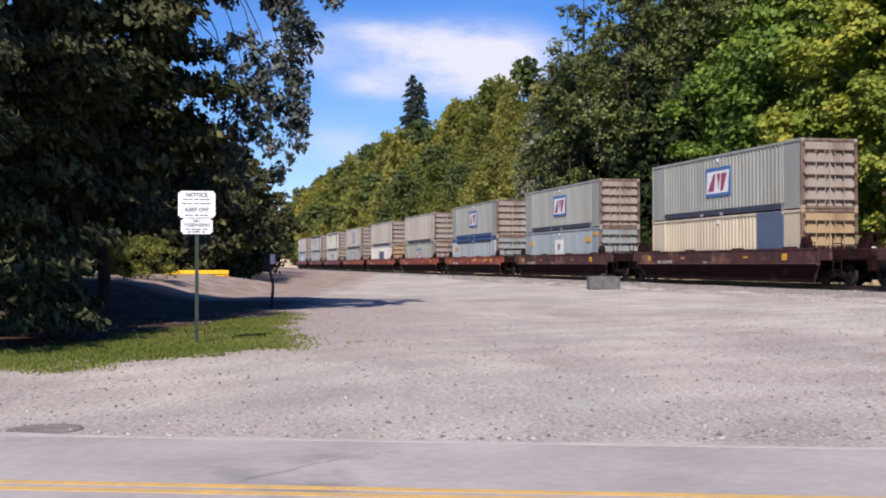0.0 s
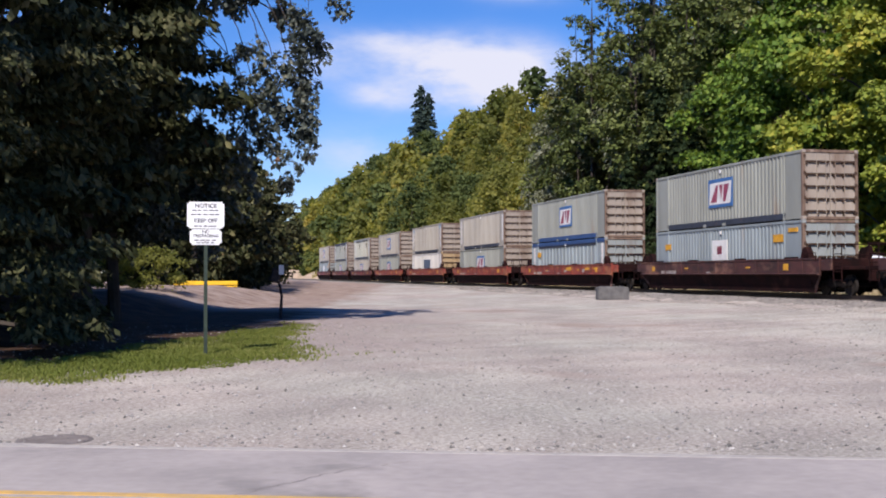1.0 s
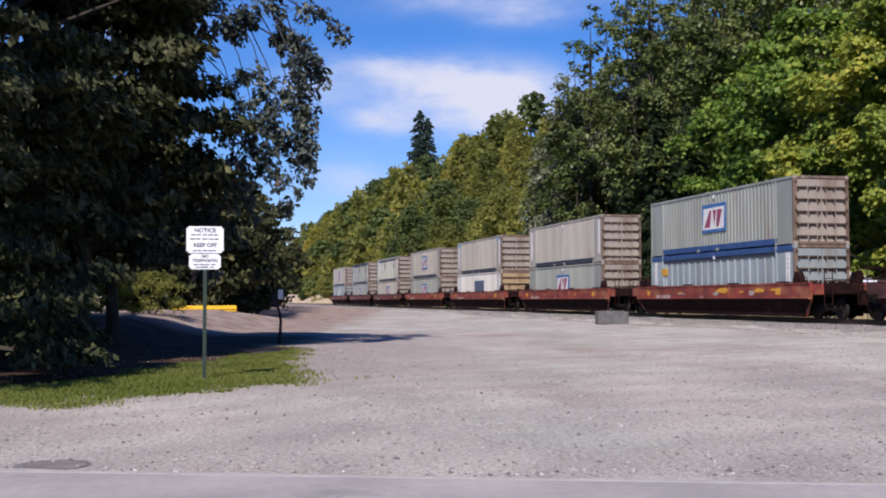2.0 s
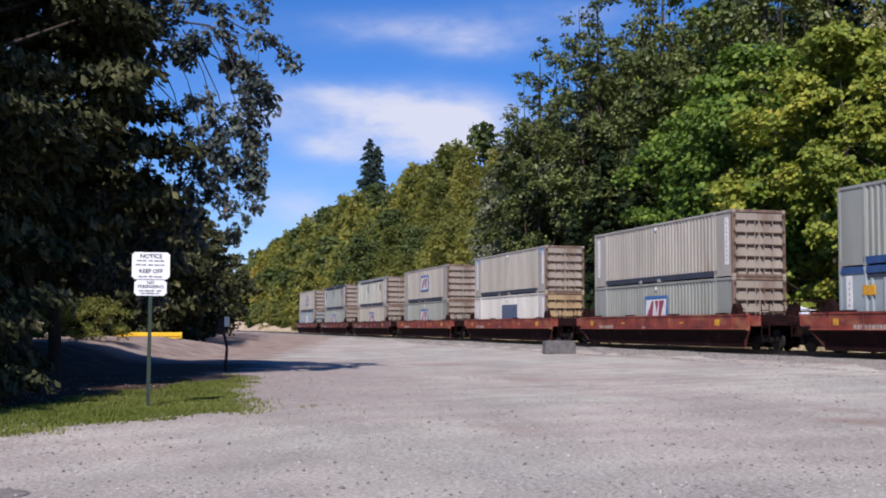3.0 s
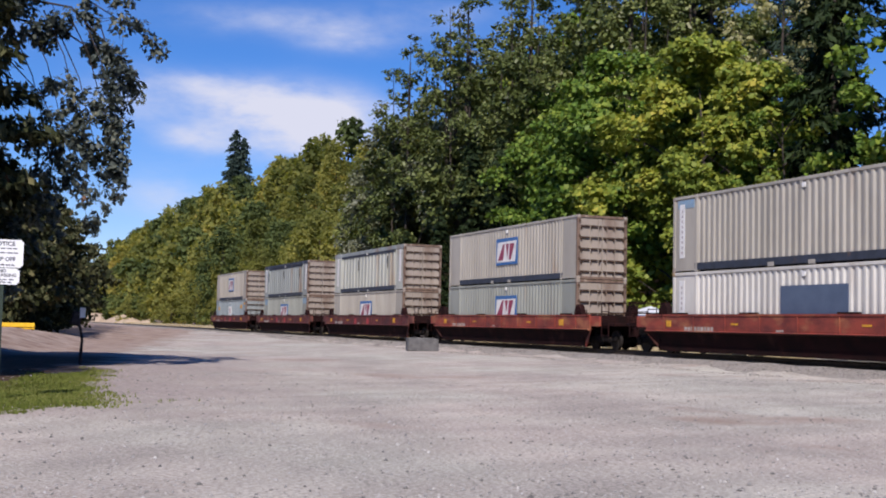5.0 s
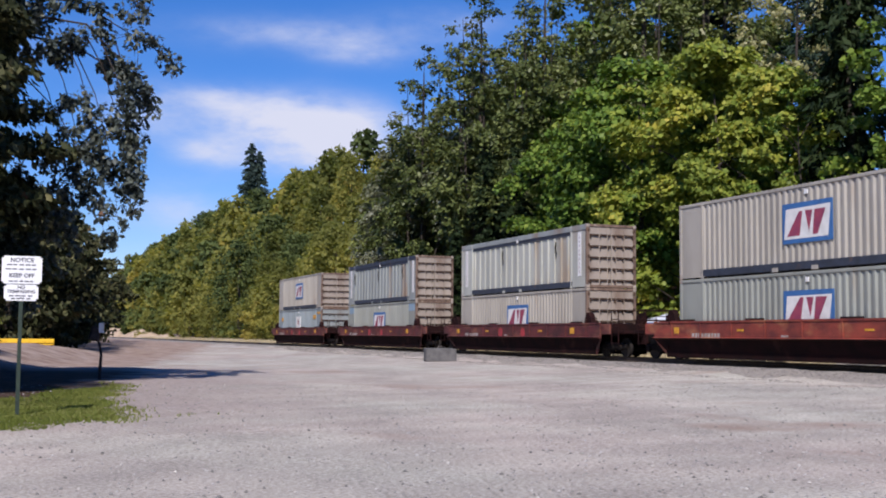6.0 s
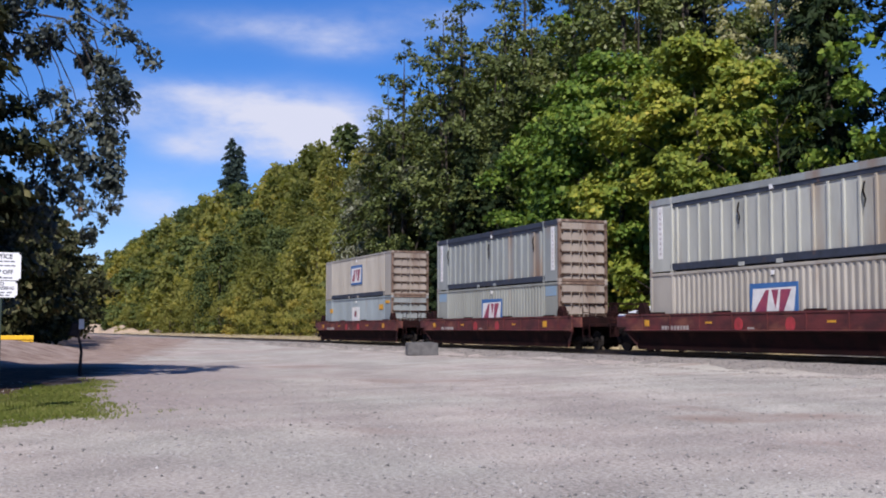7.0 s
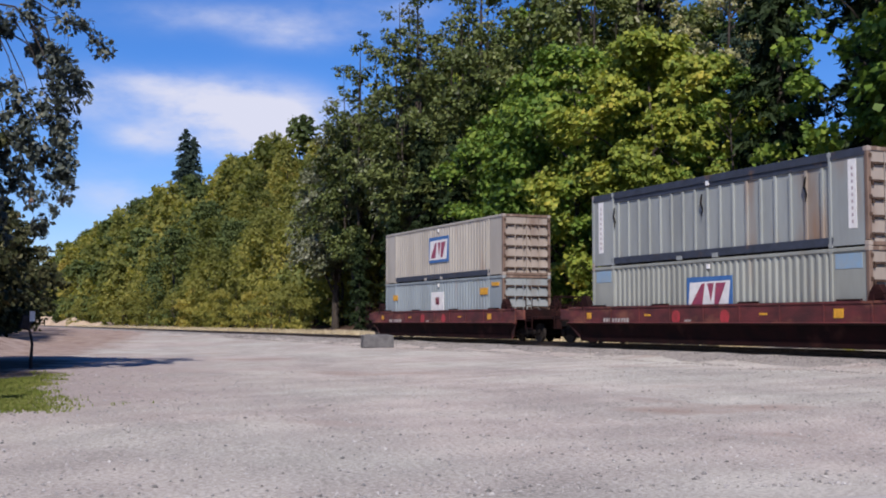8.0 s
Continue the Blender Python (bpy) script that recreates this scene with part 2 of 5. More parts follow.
EARTH = shade("bare_earth", (.52, .40, .28), (.33, .24, .16), .6, 0.95, bump=.6, bump_scale=5)
DUST = shade("pale_road_dust", (.44, .41, .375), (.33, .305, .285), 2.5, 0.95, bump=.5, bump_scale=60, fine=.7)
CRACK = shade("crack_dirt", (.27, .245, .23), (.19, .17, .16), 6, 0.95)


def container_paint(name, base, rust_amount=0.12, rust=(.23, .15, .10)):
    return shade(name, base, tuple(c * .74 for c in base), 0.45, 0.55, bump=.08, bump_scale=6, fine=.25, rust=rust, rust_amount=rust_amount, streak=(1.6, 1.6, .35))


GREY_GREEN = container_paint("grey_green_paint", (.285, .295, .262))
GREY_BLUE = container_paint("pale_blue_grey_paint", (.255, .295, .31))
BEIGE = container_paint("faded_beige_paint", (.385, .355, .305))
CREAM = container_paint("cream_paint", (.53, .455, .33))
OFF_WHITE = container_paint("off_white_paint", (.58, .555, .51))
WEATHERED_WHITE = container_paint("weathered_white_paint", (.43, .435, .39), .36, (.30, .24, .18))
STEEL_GREY = container_paint("dull_steel_grey_paint", (.285, .305, .295), .3)
PALE_BLUE = container_paint("pale_blue_paint", (.30, .345, .36))
DOOR_TAN = container_paint("rusty_tan_door_paint", (.365, .31, .262), .42, (.13, .075, .05))
DOOR_OCHRE = container_paint("ochre_door_paint", (.46, .33, .185), .4, (.16, .09, .055))
DOOR_BLUE = container_paint("pale_blue_door_paint", (.31, .335, .335), .35, (.14, .10, .08))
POST_RUST = shade("rusted_corner_post", (.20, .135, .10), (.10, .065, .05), 1.5, 0.75, rust=(.30, .24, .19), rust_amount=.2, streak=(2, 2, .5))
RIB_RUST = shade("rusted_rib", (.085, .054, .040), (.040, .027, .022), 4, 0.9, spec=.1)


def ground_material():
    """Packed gravel with paler worn wheel tracks, finer grit, and brown soil under the trees, its colour darkened for
    shade.
    """
    m = bpy.data.materials.new("packed_gravel")
    m.use_nodes = True
    nt = m.node_tree
    N, L = nt.nodes.new, nt.links.new
    b = nt.nodes["Principled BSDF"]
    b.inputs["Roughness"].default_value, b.inputs["Specular IOR Level"].default_value = 0.95, 0.2
    co = N("ShaderNodeTexCoord")

    def noise_at(scale, detail=5, stretch=(1, 1, 1), rough=.55):
        mp, n = N("ShaderNodeMapping"), N("ShaderNodeTexNoise")
        mp.inputs["Scale"].default_value = stretch
        L(co.outputs["Object"], mp.inputs[0])
        L(mp.outputs[0], n.inputs["Vector"])
        n.inputs["Scale"].default_value, n.inputs["Detail"].default_value, n.inputs["Roughness"].default_value = scale, detail, rough
        return n.outputs[0]

    def blend(fac, lo, hi, a, c):
        mr, mx = N("ShaderNodeMapRange"), N("ShaderNodeMix")
        mr.inputs["From Min"].default_value, mr.inputs["From Max"].default_value = lo, hi
        L(fac, mr.inputs["Value"])
        mx.data_type = "RGBA"
        L(mr.outputs[0], mx.inputs["Factor"])
        for v, s in ((a, "A"), (c, "B")):
            if isinstance(v, tuple):
                mx.inputs[s].default_value = (*v, 1)
            else:
                L(v, mx.inputs[s])
        return mx.outputs["Result"]

    tone = blend(noise_at(.35, 7, (1, .45, 1), .62), .38, .62, (.27, .246, .226), (.485, .450, .410))
    cool = blend(noise_at(.11, 4), .42, .60, (.40, .358, .335), (.392, .402, .368))
    tint = N("ShaderNodeMix")
    tint.data_type, tint.blend_type = "RGBA", "MULTIPLY"
    tint.inputs["Factor"].default_value = 1.0
    lift = N("ShaderNodeVectorMath")
    lift.operation = "SCALE"
    lift.inputs["Scale"].default_value = 2.62
    L(cool, lift.inputs[0])
    L(tone, tint.inputs["A"])
    L(lift.outputs[0], tint.inputs["B"])
    tone = tint.outputs["Result"]
    grit = blend(noise_at(17, 4, rough=.75), .42, .60, (.17, .155, .142), (.590, .548, .500))
    mixed = N("ShaderNodeMix")
    mixed.data_type = "RGBA"
    mixed.inputs["Factor"].default_value = .5
    L(tone, mixed.inputs["A"])
    L(grit, mixed.inputs["B"])
    vor = N("ShaderNodeTexVoronoi")
    vor.inputs["Scale"].default_value = 13
    L(co.outputs["Object"], vor.inputs["Vector"])
    peb = blend(vor.outputs["Distance"], .10, .2, (.10, .09, .085), mixed.outputs["Result"])
    spars = blend(noise_at(2.2, 3), .50, .62, mixed.outputs["Result"], peb)
    arcs = N("ShaderNodeTexWave")
    arcs.wave_type, arcs.rings_direction = "RINGS", "Z"
    arcs.inputs["Scale"].default_value, arcs.inputs["Distortion"].default_value = .16, 9.0
    arcs.inputs["Detail"].default_value, arcs.inputs["Detail Scale"].default_value = 5.0, .8
    shift = N("ShaderNodeMapping")
    shift.inputs["Location"].default_value = (-18, 6, 0)
    L(co.outputs["Object"], shift.inputs[0])
    L(shift.outputs[0], arcs.inputs["Vector"])
    worn = N("ShaderNodeHueSaturation")
    tread = N("ShaderNodeMapRange")
    tread.inputs["To Min"].default_value, tread.inputs["To Max"].default_value = .94, 1.05
    L(arcs.outputs["Fac"], tread.inputs["Value"])
    L(tread.outputs[0], worn.inputs["Value"])
    L(spars, worn.inputs["Color"])
    soil = blend(noise_at(.16, 5), .58, .70, worn.outputs[0], (.27, .20, .165))
    # leaf mould where the ground climbs under the trees, shade put into its colour
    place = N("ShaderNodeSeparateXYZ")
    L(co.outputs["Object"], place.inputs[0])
    shaded_mould = blend(noise_at(1.5, 5), .35, .65, (.022, .014, .010), (.085, .047, .031))
    soil = blend(place.outputs[2], .50, .85, soil, shaded_mould)
    # brown earth beside the lot and shade-darkened litter colour under the side trees, with a ragged edge
    ragged = N("ShaderNodeMath")
    ragged.operation = "MULTIPLY_ADD"
    L(noise_at(.45, 5), ragged.inputs[0])
    ragged.inputs[1].default_value = 7.0
    L(place.outputs[0], ragged.inputs[2])
    earth = blend(noise_at(.9, 5), .35, .65, (.20, .135, .105), (.36, .285, .24))
    far_side = blend(ragged.outputs[0], -1.0, -3.2, soil, earth)
    soil = blend(place.outputs[1], 36, 50, soil, far_side)
    # trampled brown dirt between the verge and the gravel
    dirt = blend(noise_at(5, 5, rough=.7), .35, .65, (.215, .175, .16), (.40, .345, .32))
    beside = blend(ragged.outputs[0], 6.0, .5, soil, dirt)
    beside = blend(place.outputs[1], 58, 44, soil, beside)
    soil = blend(place.outputs[1], 19, 25, soil, beside)
    near_side = blend(ragged.outputs[0], -0.6, -2.4, soil, shaded_mould)
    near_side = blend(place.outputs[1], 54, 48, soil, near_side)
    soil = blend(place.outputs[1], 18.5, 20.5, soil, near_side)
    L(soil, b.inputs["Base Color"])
    bp = N("ShaderNodeBump")
    bp.inputs["Strength"].default_value, bp.inputs["Distance"].default_value = .6, .03
    L(noise_at(30, 4, rough=.75), bp.inputs["Height"])
    L(bp.outputs[0], b.inputs["Normal"])
    return m


GRAVEL = ground_material()
BALLAST = shade("ballast_bed", (.31, .28, .25), (.15, .135, .12), 9, 0.95, bump=1.0, bump_scale=14, fine=.8, rust=(.15, .11, .08), rust_amount=.2)


# ---------------------------------------------------------------- building helpers
def mesh_object(name, verts, faces, material, parent=None, label=""):
    me = bpy.data.meshes.new(name)
    me.from_pydata([tuple(v) for v in verts], [], faces)
    me.materials.append(material)
    ob = new(name, me)
    ob.parent = parent
    return tagged(ob, label)


def part(name, bm, material, parent=None, label=""):
    me = bpy.data.meshes.new(name)
    bm.normal_update()
    bm.to_mesh(me)
    bm.free()
    me.materials.append(material)
    ob = new(name, me)
    ob.parent = parent
    return tagged(ob, label)


def block(bm, x0, x1, y0, y1, z0, z1, bevel=0.0):
    made = bmesh.ops.create_cube(bm, size=1.0)["verts"]
    bmesh.ops.transform(bm, matrix=Matrix.Translation(((x0 + x1) / 2, (y0 + y1) / 2, (z0 + z1) / 2)) @ Matrix.Diagonal((x1 - x0, y1 - y0, z1 - z0, 1)), verts=made)
    if bevel:
        edges = list({e for v in made for e in v.link_edges})
        bmesh.ops.bevel(bm, geom=edges, offset=bevel, segments=1, affect="EDGES")
    return bm


def boxes(*rows, bevel=0.0):
    bm = bmesh.new()
    for r in rows:
        block(bm, *r, bevel=bevel)
    return bm


def tube(bm, points, radii, sides=8):
    """A tapered round bar through the points."""
    rings = []
    for i, p in enumerate(points):
        p = Vector(p)
        d = (Vector(points[min(i + 1, len(points) - 1)]) - Vector(points[max(i - 1, 0)])).normalized()
        a = d.orthogonal().normalized()
        c = d.cross(a)
        rings.append([bm.verts.new(p + (a * math.cos(2 * math.pi * k / sides) + c * math.sin(2 * math.pi * k / sides)) * radii[i]) for k in range(sides)])
    for r0, r1 in zip(rings, rings[1:]):
        for k in range(sides):
            bm.faces.new((r0[k], r0[(k + 1) % sides], r1[(k + 1) % sides], r1[k]))
    bm.faces.new(rings[0][::-1])
    bm.faces.new(rings[-1])
    return bm


def words(name, text, size, material, parent, at, turn, label=""):
    """Raised lettering in the built-in font, turned into a mesh."""
    cu = bpy.data.curves.new(name, "FONT")
    cu.body, cu.size, cu.align_x, cu.align_y, cu.extrude = text, size, "CENTER", "CENTER", 0.002
    cu.offset = size * .025
    tmp = new(name, cu)
    me = bpy.data.meshes.new_from_object(tmp.evaluated_get(bpy.context.evaluated_depsgraph_get()))
    bpy.data.objects.remove(tmp)
    me.materials.clear()
    me.materials.append(material)
    ob = new(name, me)
    ob.parent = parent
    ob.matrix_basis = Matrix.Translation(at) @ turn
    return tagged(ob, label)


# ---------------------------------------------------------------- the line of the track
HEAD = radians(12.337)
ALONG = Vector((-math.sin(HEAD), math.cos(HEAD), 0))
ACROSS = Vector((math.cos(HEAD), math.sin(HEAD), 0))
TRACK_D = 26.385
RAIL_Z = 0.68


def at_track(s, d, z=0.0):
    return ALONG * s + ACROSS * d + Vector((0, 0, z))


def smooth(a, b, x):
    t = np.clip((x - a) / (b - a), 0, 1)
    return t * t * (3 - 2 * t)


def ground_z(x, y):
    """Height of the ground: the flat lot, a slight rise to the track, the wooded bank behind it."""
    x, y = np.asarray(x, float), np.asarray(y, float)
    d = x * ACROSS.x + y * ACROSS.y
    s = x * ALONG.x + y * ALONG.y
    z = 0.25 * smooth(12, 23, d) + 0.25 * smooth(23, 25, d)
    z = z + 0.30 * smooth(60, 120, s) * (1 - smooth(20, 24, d))
    z = z + 15.0 * smooth(34, 75, d) * smooth(-60, 20, s) * (1 + .7 * smooth(80, 260, s))
    z = z + (0.022 * np.sin(x * .55 + 1.3) * np.sin(y * .41 + .4) + .02 * np.sin(x * 1.7) * np.cos(y * 1.3 + x * .4)) * smooth(11, 15, y) * (1 - smooth(30, 36, d))
    z = z + 0.9 * smooth(-9.5, -14, x) * smooth(17, 26, y) * (1 - smooth(70, 95, y))
    return z


def gz(x, y):
    return float(ground_z(x, y))


def build_ground():
    def spread(lo, hi, n, fine, mid):
        k = np.linspace(-1, 1, n)
        c = np.sinh(k * fine) / np.sinh(fine)
        return np.where(c < 0, mid + c * (mid - lo), mid + c * (hi - mid))
    xs, ys = spread(-2500, 2500, 201, 7.2, 0), spread(-2500, 3000, 221, 7.0, 22)
    X, Y = np.meshgrid(xs, ys)
    Z = ground_z(X, Y)
    v = np.stack([X.ravel(), Y.ravel(), Z.ravel()], 1)
    n = len(xs)
    f = [(j * n + i, j * n + i + 1, (j + 1) * n + i + 1, (j + 1) * n + i) for j in range(len(ys) - 1) for i in range(n - 1)]
    g = mesh_object("ground", v.tolist(), f, GRAVEL)
    for p in g.data.polygons:
        p.use_smooth = True
    return tagged(g, "packed grey gravel lot with worn pale wheel tracks", "ground", kind="structure")


build_ground()


# ---------------------------------------------------------------- road
ROAD_TURN = -math.atan2(1.17, 9.63)
ROAD_AXIS = Vector((math.cos(ROAD_TURN), math.sin(ROAD_TURN), 0))
ROAD_SIDE = Vector((-math.sin(ROAD_TURN), math.cos(ROAD_TURN), 0))


def road_strip(name, q0, q1, z, material, label, category, wobble=0.0, length=160, step=0.5, thick=0.03):
    """A strip along the road between two distances from the eye, with an uneven far edge."""
    rng = np.random.default_rng(5)
    n = int(length / step)
    verts, faces = [], []
    drift = 0.0
    for i in range(n + 1):
        a = -length / 2 + i * step
        drift = drift * .8 + rng.normal(0, wobble)
        for q, h in ((q0, 0), (q0, z), (q1 + drift, z), (q1 + drift + .04, -thick)):
            p = ROAD_AXIS * a + ROAD_SIDE * q
            verts.append((p.x, p.y, h))
        if i:
            b = i * 4
            for k in range(3):
                faces.append((b - 4 + k, b - 4 + k + 1, b + k + 1, b + k)[::-1])
    ob = mesh_object(name, verts, faces, material)
    return tagged(ob, label, category, kind="structure")


road_strip("road", 4.0, 9.97, .018, ASPHALT, "worn grey asphalt road with a crumbling gravel edge", "road", .025)
road_strip("road_edge", 9.90, 10.03, .0225, DUST, "pale dusty crumbled edge of the asphalt", "road edge", .03)
road_strip("center_line", 7.53, 7.64, .023, YELLOW_LINE, "faded yellow centre line painted on asphalt", "road marking", .002)
road_strip("center_line", 7.75, 7.86, .023, YELLOW_LINE, "faded yellow centre line painted on asphalt", "road marking", .002)


def road_crack():
    """A branching crack across the lane, filled with dirt."""
    rng = np.random.default_rng(14)
    pts = [Vector((-1.45, 8.05, .0205)), Vector((-1.28, 8.35, .0205)), Vector((-.98, 8.75, .0205)), Vector((-.72, 9.15, .0205)), Vector((-.2, 9.55, .0205))]
    verts, faces = [], []
    fine = []
    for a, b in zip(pts, pts[1:]):
        fine += [a.lerp(b, k / 8) + Vector((rng.normal(0, .018), rng.normal(0, .018), 0)) for k in range(8)]
    for i, p in enumerate(fine):
        w = .005 + .006 * rng.random()
        verts += [(p.x - w, p.y, p.z), (p.x + w, p.y, p.z)]
        if i:
            faces.append((2 * i - 2, 2 * i - 1, 2 * i + 1, 2 * i))
    tagged(mesh_object("road_crack", verts, faces, CRACK), "thin dark crack across the asphalt lane", "road crack", kind="structure")


road_crack()


def build_cover():
    bm = bmesh.new()
    bmesh.ops.create_cone(bm, cap_ends=True, segments=40, radius1=.36, radius2=.35, depth=.03)
    bmesh.ops.translate(bm, verts=bm.verts, vec=(0, 0, .015))
    ob = part("manhole_cover", bm, IRON)
    ob.location = (-3.62, 10.95, -.022)
    tagged(ob, "round dark iron cover set in the gravel beside the road", "manhole cover")
    for k in range(-3, 4):
        w = math.sqrt(.32 ** 2 - (k * .085) ** 2)
        part("raised_bar", boxes((-w, w, k * .085 - .014, k * .085 + .014, .029, .036)), IRON, ob)


build_cover()


# ---------------------------------------------------------------- track
def build_track():
    s0, s1 = -150.0, 620.0
    prof = [(-3.6, -.55), (-2.35, -.27), (-1.75, -.17), (1.75, -.17), (2.6, -.40), (3.8, -.75)]
    rng = np.random.default_rng(8)
    n = 1100
    verts, faces = [], []
    for i in range(n + 1):
        s = s0 + (s1 - s0) * i / n
        for d, h in prof:
            p = at_track(s, TRACK_D + d + rng.normal(0, .05), RAIL_Z + h + rng.normal(0, .012))
            verts.append(tuple(p))
        if i:
            b, m = i * len(prof), len(prof)
            for k in range(m - 1):
                faces.append((b - m + k, b - m + k + 1, b + k + 1, b + k))
    bed = mesh_object("ballast_bed", verts, faces, BALLAST)
    tagged(bed, "raised bed of brownish grey crushed stone under the rails", "ballast", kind="structure")
    # loose stones on the near shoulder
    rng = np.random.default_rng(9)
    run, off = 12 + 90 * rng.random(7600) ** 1.4, -4.5 + 3.0 * rng.random(7600) ** .8
    spots = [at_track(a, TRACK_D + b, RAIL_Z + np.interp(b, [q[0] for q in prof], [q[1] for q in prof])) for a, b in zip(run, off)]
    stones("ballast_stones", [(q.x, q.y, gz(q.x, q.y) if b < -3.55 else max(q.z, gz(q.x, q.y))) for q, b in zip(spots, off)], .05, .12, BALLAST_STONE, 9,
           "loose grey crushed stones on the track bed shoulder", "ballast")
    rail_prof = [(-.065, -.17), (.065, -.17), (.065, -.155), (.012, -.13), (.012, -.04), (.036, -.03), (.036, 0), (-.036, 0), (-.036, -.03), (-.012, -.04), (-.012, -.13), (-.065, -.155)]
    for side in (-.7535, .7535):
        verts, faces = [], []
        for i, s in enumerate((s0, s1)):
            for d, h in rail_prof:
                verts.append(tuple(at_track(s, TRACK_D + side + d, RAIL_Z + h)))
        m = len(rail_prof)
        faces = [(k, (k + 1) % m, m + (k + 1) % m, m + k) for k in range(m)] + [tuple(range(m))[::-1], tuple(range(m, 2 * m))]
        r = mesh_object("rail", verts, faces, RAIL_STEEL)
        tagged(r, "brown rusted steel rail spiked to dark wooden ties", "rail", "rails of the track", kind="structure")
    bm = boxes((-.115, .115, -1.3, 1.3, -.18, 0), bevel=.012)
    me = bpy.data.meshes.new("tie")
    bm.to_mesh(me)
    bm.free()
    me.materials.append(TIE_WOOD)
    for i in range(300):
        t = new("tie", me)
        t.parent = bed
        t.matrix_basis = Matrix.Translation(at_track(10 + i * .55, TRACK_D, RAIL_Z - .165)) @ pose(0, 0, 0, 0, 0, math.degrees(HEAD) - 90)


def stones(name, places, lo, hi, material, seed, label, category):
    """Loose stones as one mesh of small uneven lumps."""
    rng = np.random.default_rng(seed)
    base = np.array([(1, 0, 0), (-1, 0, 0), (0, 1, 0), (0, -1, 0), (0, 0, .7), (0, 0, -.7)], float)
    tri = [(0, 2, 4), (2, 1, 4), (1, 3, 4), (3, 0, 4), (2, 0, 5), (1, 2, 5), (3, 1, 5), (0, 3, 5)]
    n = len(places)
    size = lo + (hi - lo) * rng.random(n) ** 2.5
    ang = rng.random(n) * 6.283
    v = base[None] * (.7 + .6 * rng.random((n, 6, 1)))
    ca, sa = np.cos(ang)[:, None], np.sin(ang)[:, None]
    v = np.stack([v[..., 0] * ca - v[..., 1] * sa, v[..., 0] * sa + v[..., 1] * ca, v[..., 2]], -1) * size[:, None, None] * .5
    v += np.array(places)[:, None, :] + np.array([0, 0, .1])[None, None] * size[:, None, None]
    f = (np.array(tri)[None] + (np.arange(n) * 6)[:, None, None]).reshape(-1, 3)
    ob = mesh_object(name, v.reshape(-1, 3).tolist(), f.tolist(), material)
    return tagged(ob, label, category, kind="stuff")


build_track()


def lot_stones():
    rng = np.random.default_rng(3)
    n = 15000
    y = 10.2 + 26 * rng.random(n) ** 1.9
    x = -9 + 27 * rng.random(n)
    keep = y > 10.2 - x * .1215
    x, y = x[keep], y[keep]
    z = ground_z(x, y)
    stones("loose_gravel", np.stack([x, y, z], 1), .012, .060, STONE, 4, "loose grey and white pebbles scattered over the lot", "gravel")


lot_stones()


# ---------------------------------------------------------------- containers
CL, CW, CH = 15.33, 2.59, 2.937
HALF = CL / 2
POST_U = 1.57


def corrugated(length, z0, z1, depth=.045, pitch=.33):
    """Outline of a folded sheet: list of (x, offset inwards)."""
    n = max(1, round(length / pitch))
    p = length / n
    pts = []
    for i in range(n):
        a = -length / 2 + i * p
        pts += [(a, 0), (a + p * .33, 0), (a + p * .5, depth), (a + p * .83, depth)]
    pts.append((length / 2, 0))
    return pts


def sheet(bm, pts, y, sign, z0, z1):
    lo = [bm.verts.new((x, y + sign * o, z0)) for x, o in pts]
    hi = [bm.verts.new((x, y + sign * o, z1)) for x, o in pts]
    for i in range(len(pts) - 1):
        bm.faces.new((lo[i], lo[i + 1], hi[i + 1], hi[i]) if sign > 0 else (lo[i + 1], lo[i], hi[i], hi[i + 1]))


def emblem(parent, u0, u1, z0, z1, low=False):
    """A pictorial sign on the near wall: blue-edged white panel with slanted red strokes."""
    y = -CW / 2
    x0, x1 = HALF - u1, HALF - u0
    board = part("emblem", boxes((x0, x1, y - .012, y + .02, z0, z1)), BLUE, parent, "blue square emblem with slanted red strokes")
    w, h = x1 - x0, z1 - z0
    e = .058 * w
    skew = .10 * w
    bm = bmesh.new()
    face = [(x0 + e * .6, z0 + (0.02 if low else e)), (x1 - e * 1.4, z0 + (0.02 if low else e)), (x1 - e * .5, z1 - e * 1.1), (x0 + e * 1.3, z1 - e * 1.3)]
    vs = [bm.verts.new((a, y - .017, b)) for a, b in face]
    bm.faces.new(vs)
    part("white_field", bm, WHITE, board)
    lo, hi = z0 + (.10 if low else .18) * h, z1 - .22 * h
    for shard in (((.10, 0), (.36, 0), (.42, 1), (.35, 1)), ((.47, 1), (.62, 1), (.55, .1)), ((.66, 1), (.88, 1), (.72, 0), (.62, 0))):
        bm = bmesh.new()
        bm.faces.new([bm.verts.new((x0 + p * w, y - .022 - .001 * shard[0][0], lo + q * (hi - lo))) for p, q in shard])
        bmesh.ops.recalc_face_normals(bm, faces=bm.faces)
        part("red_shard", bm, RED, board)


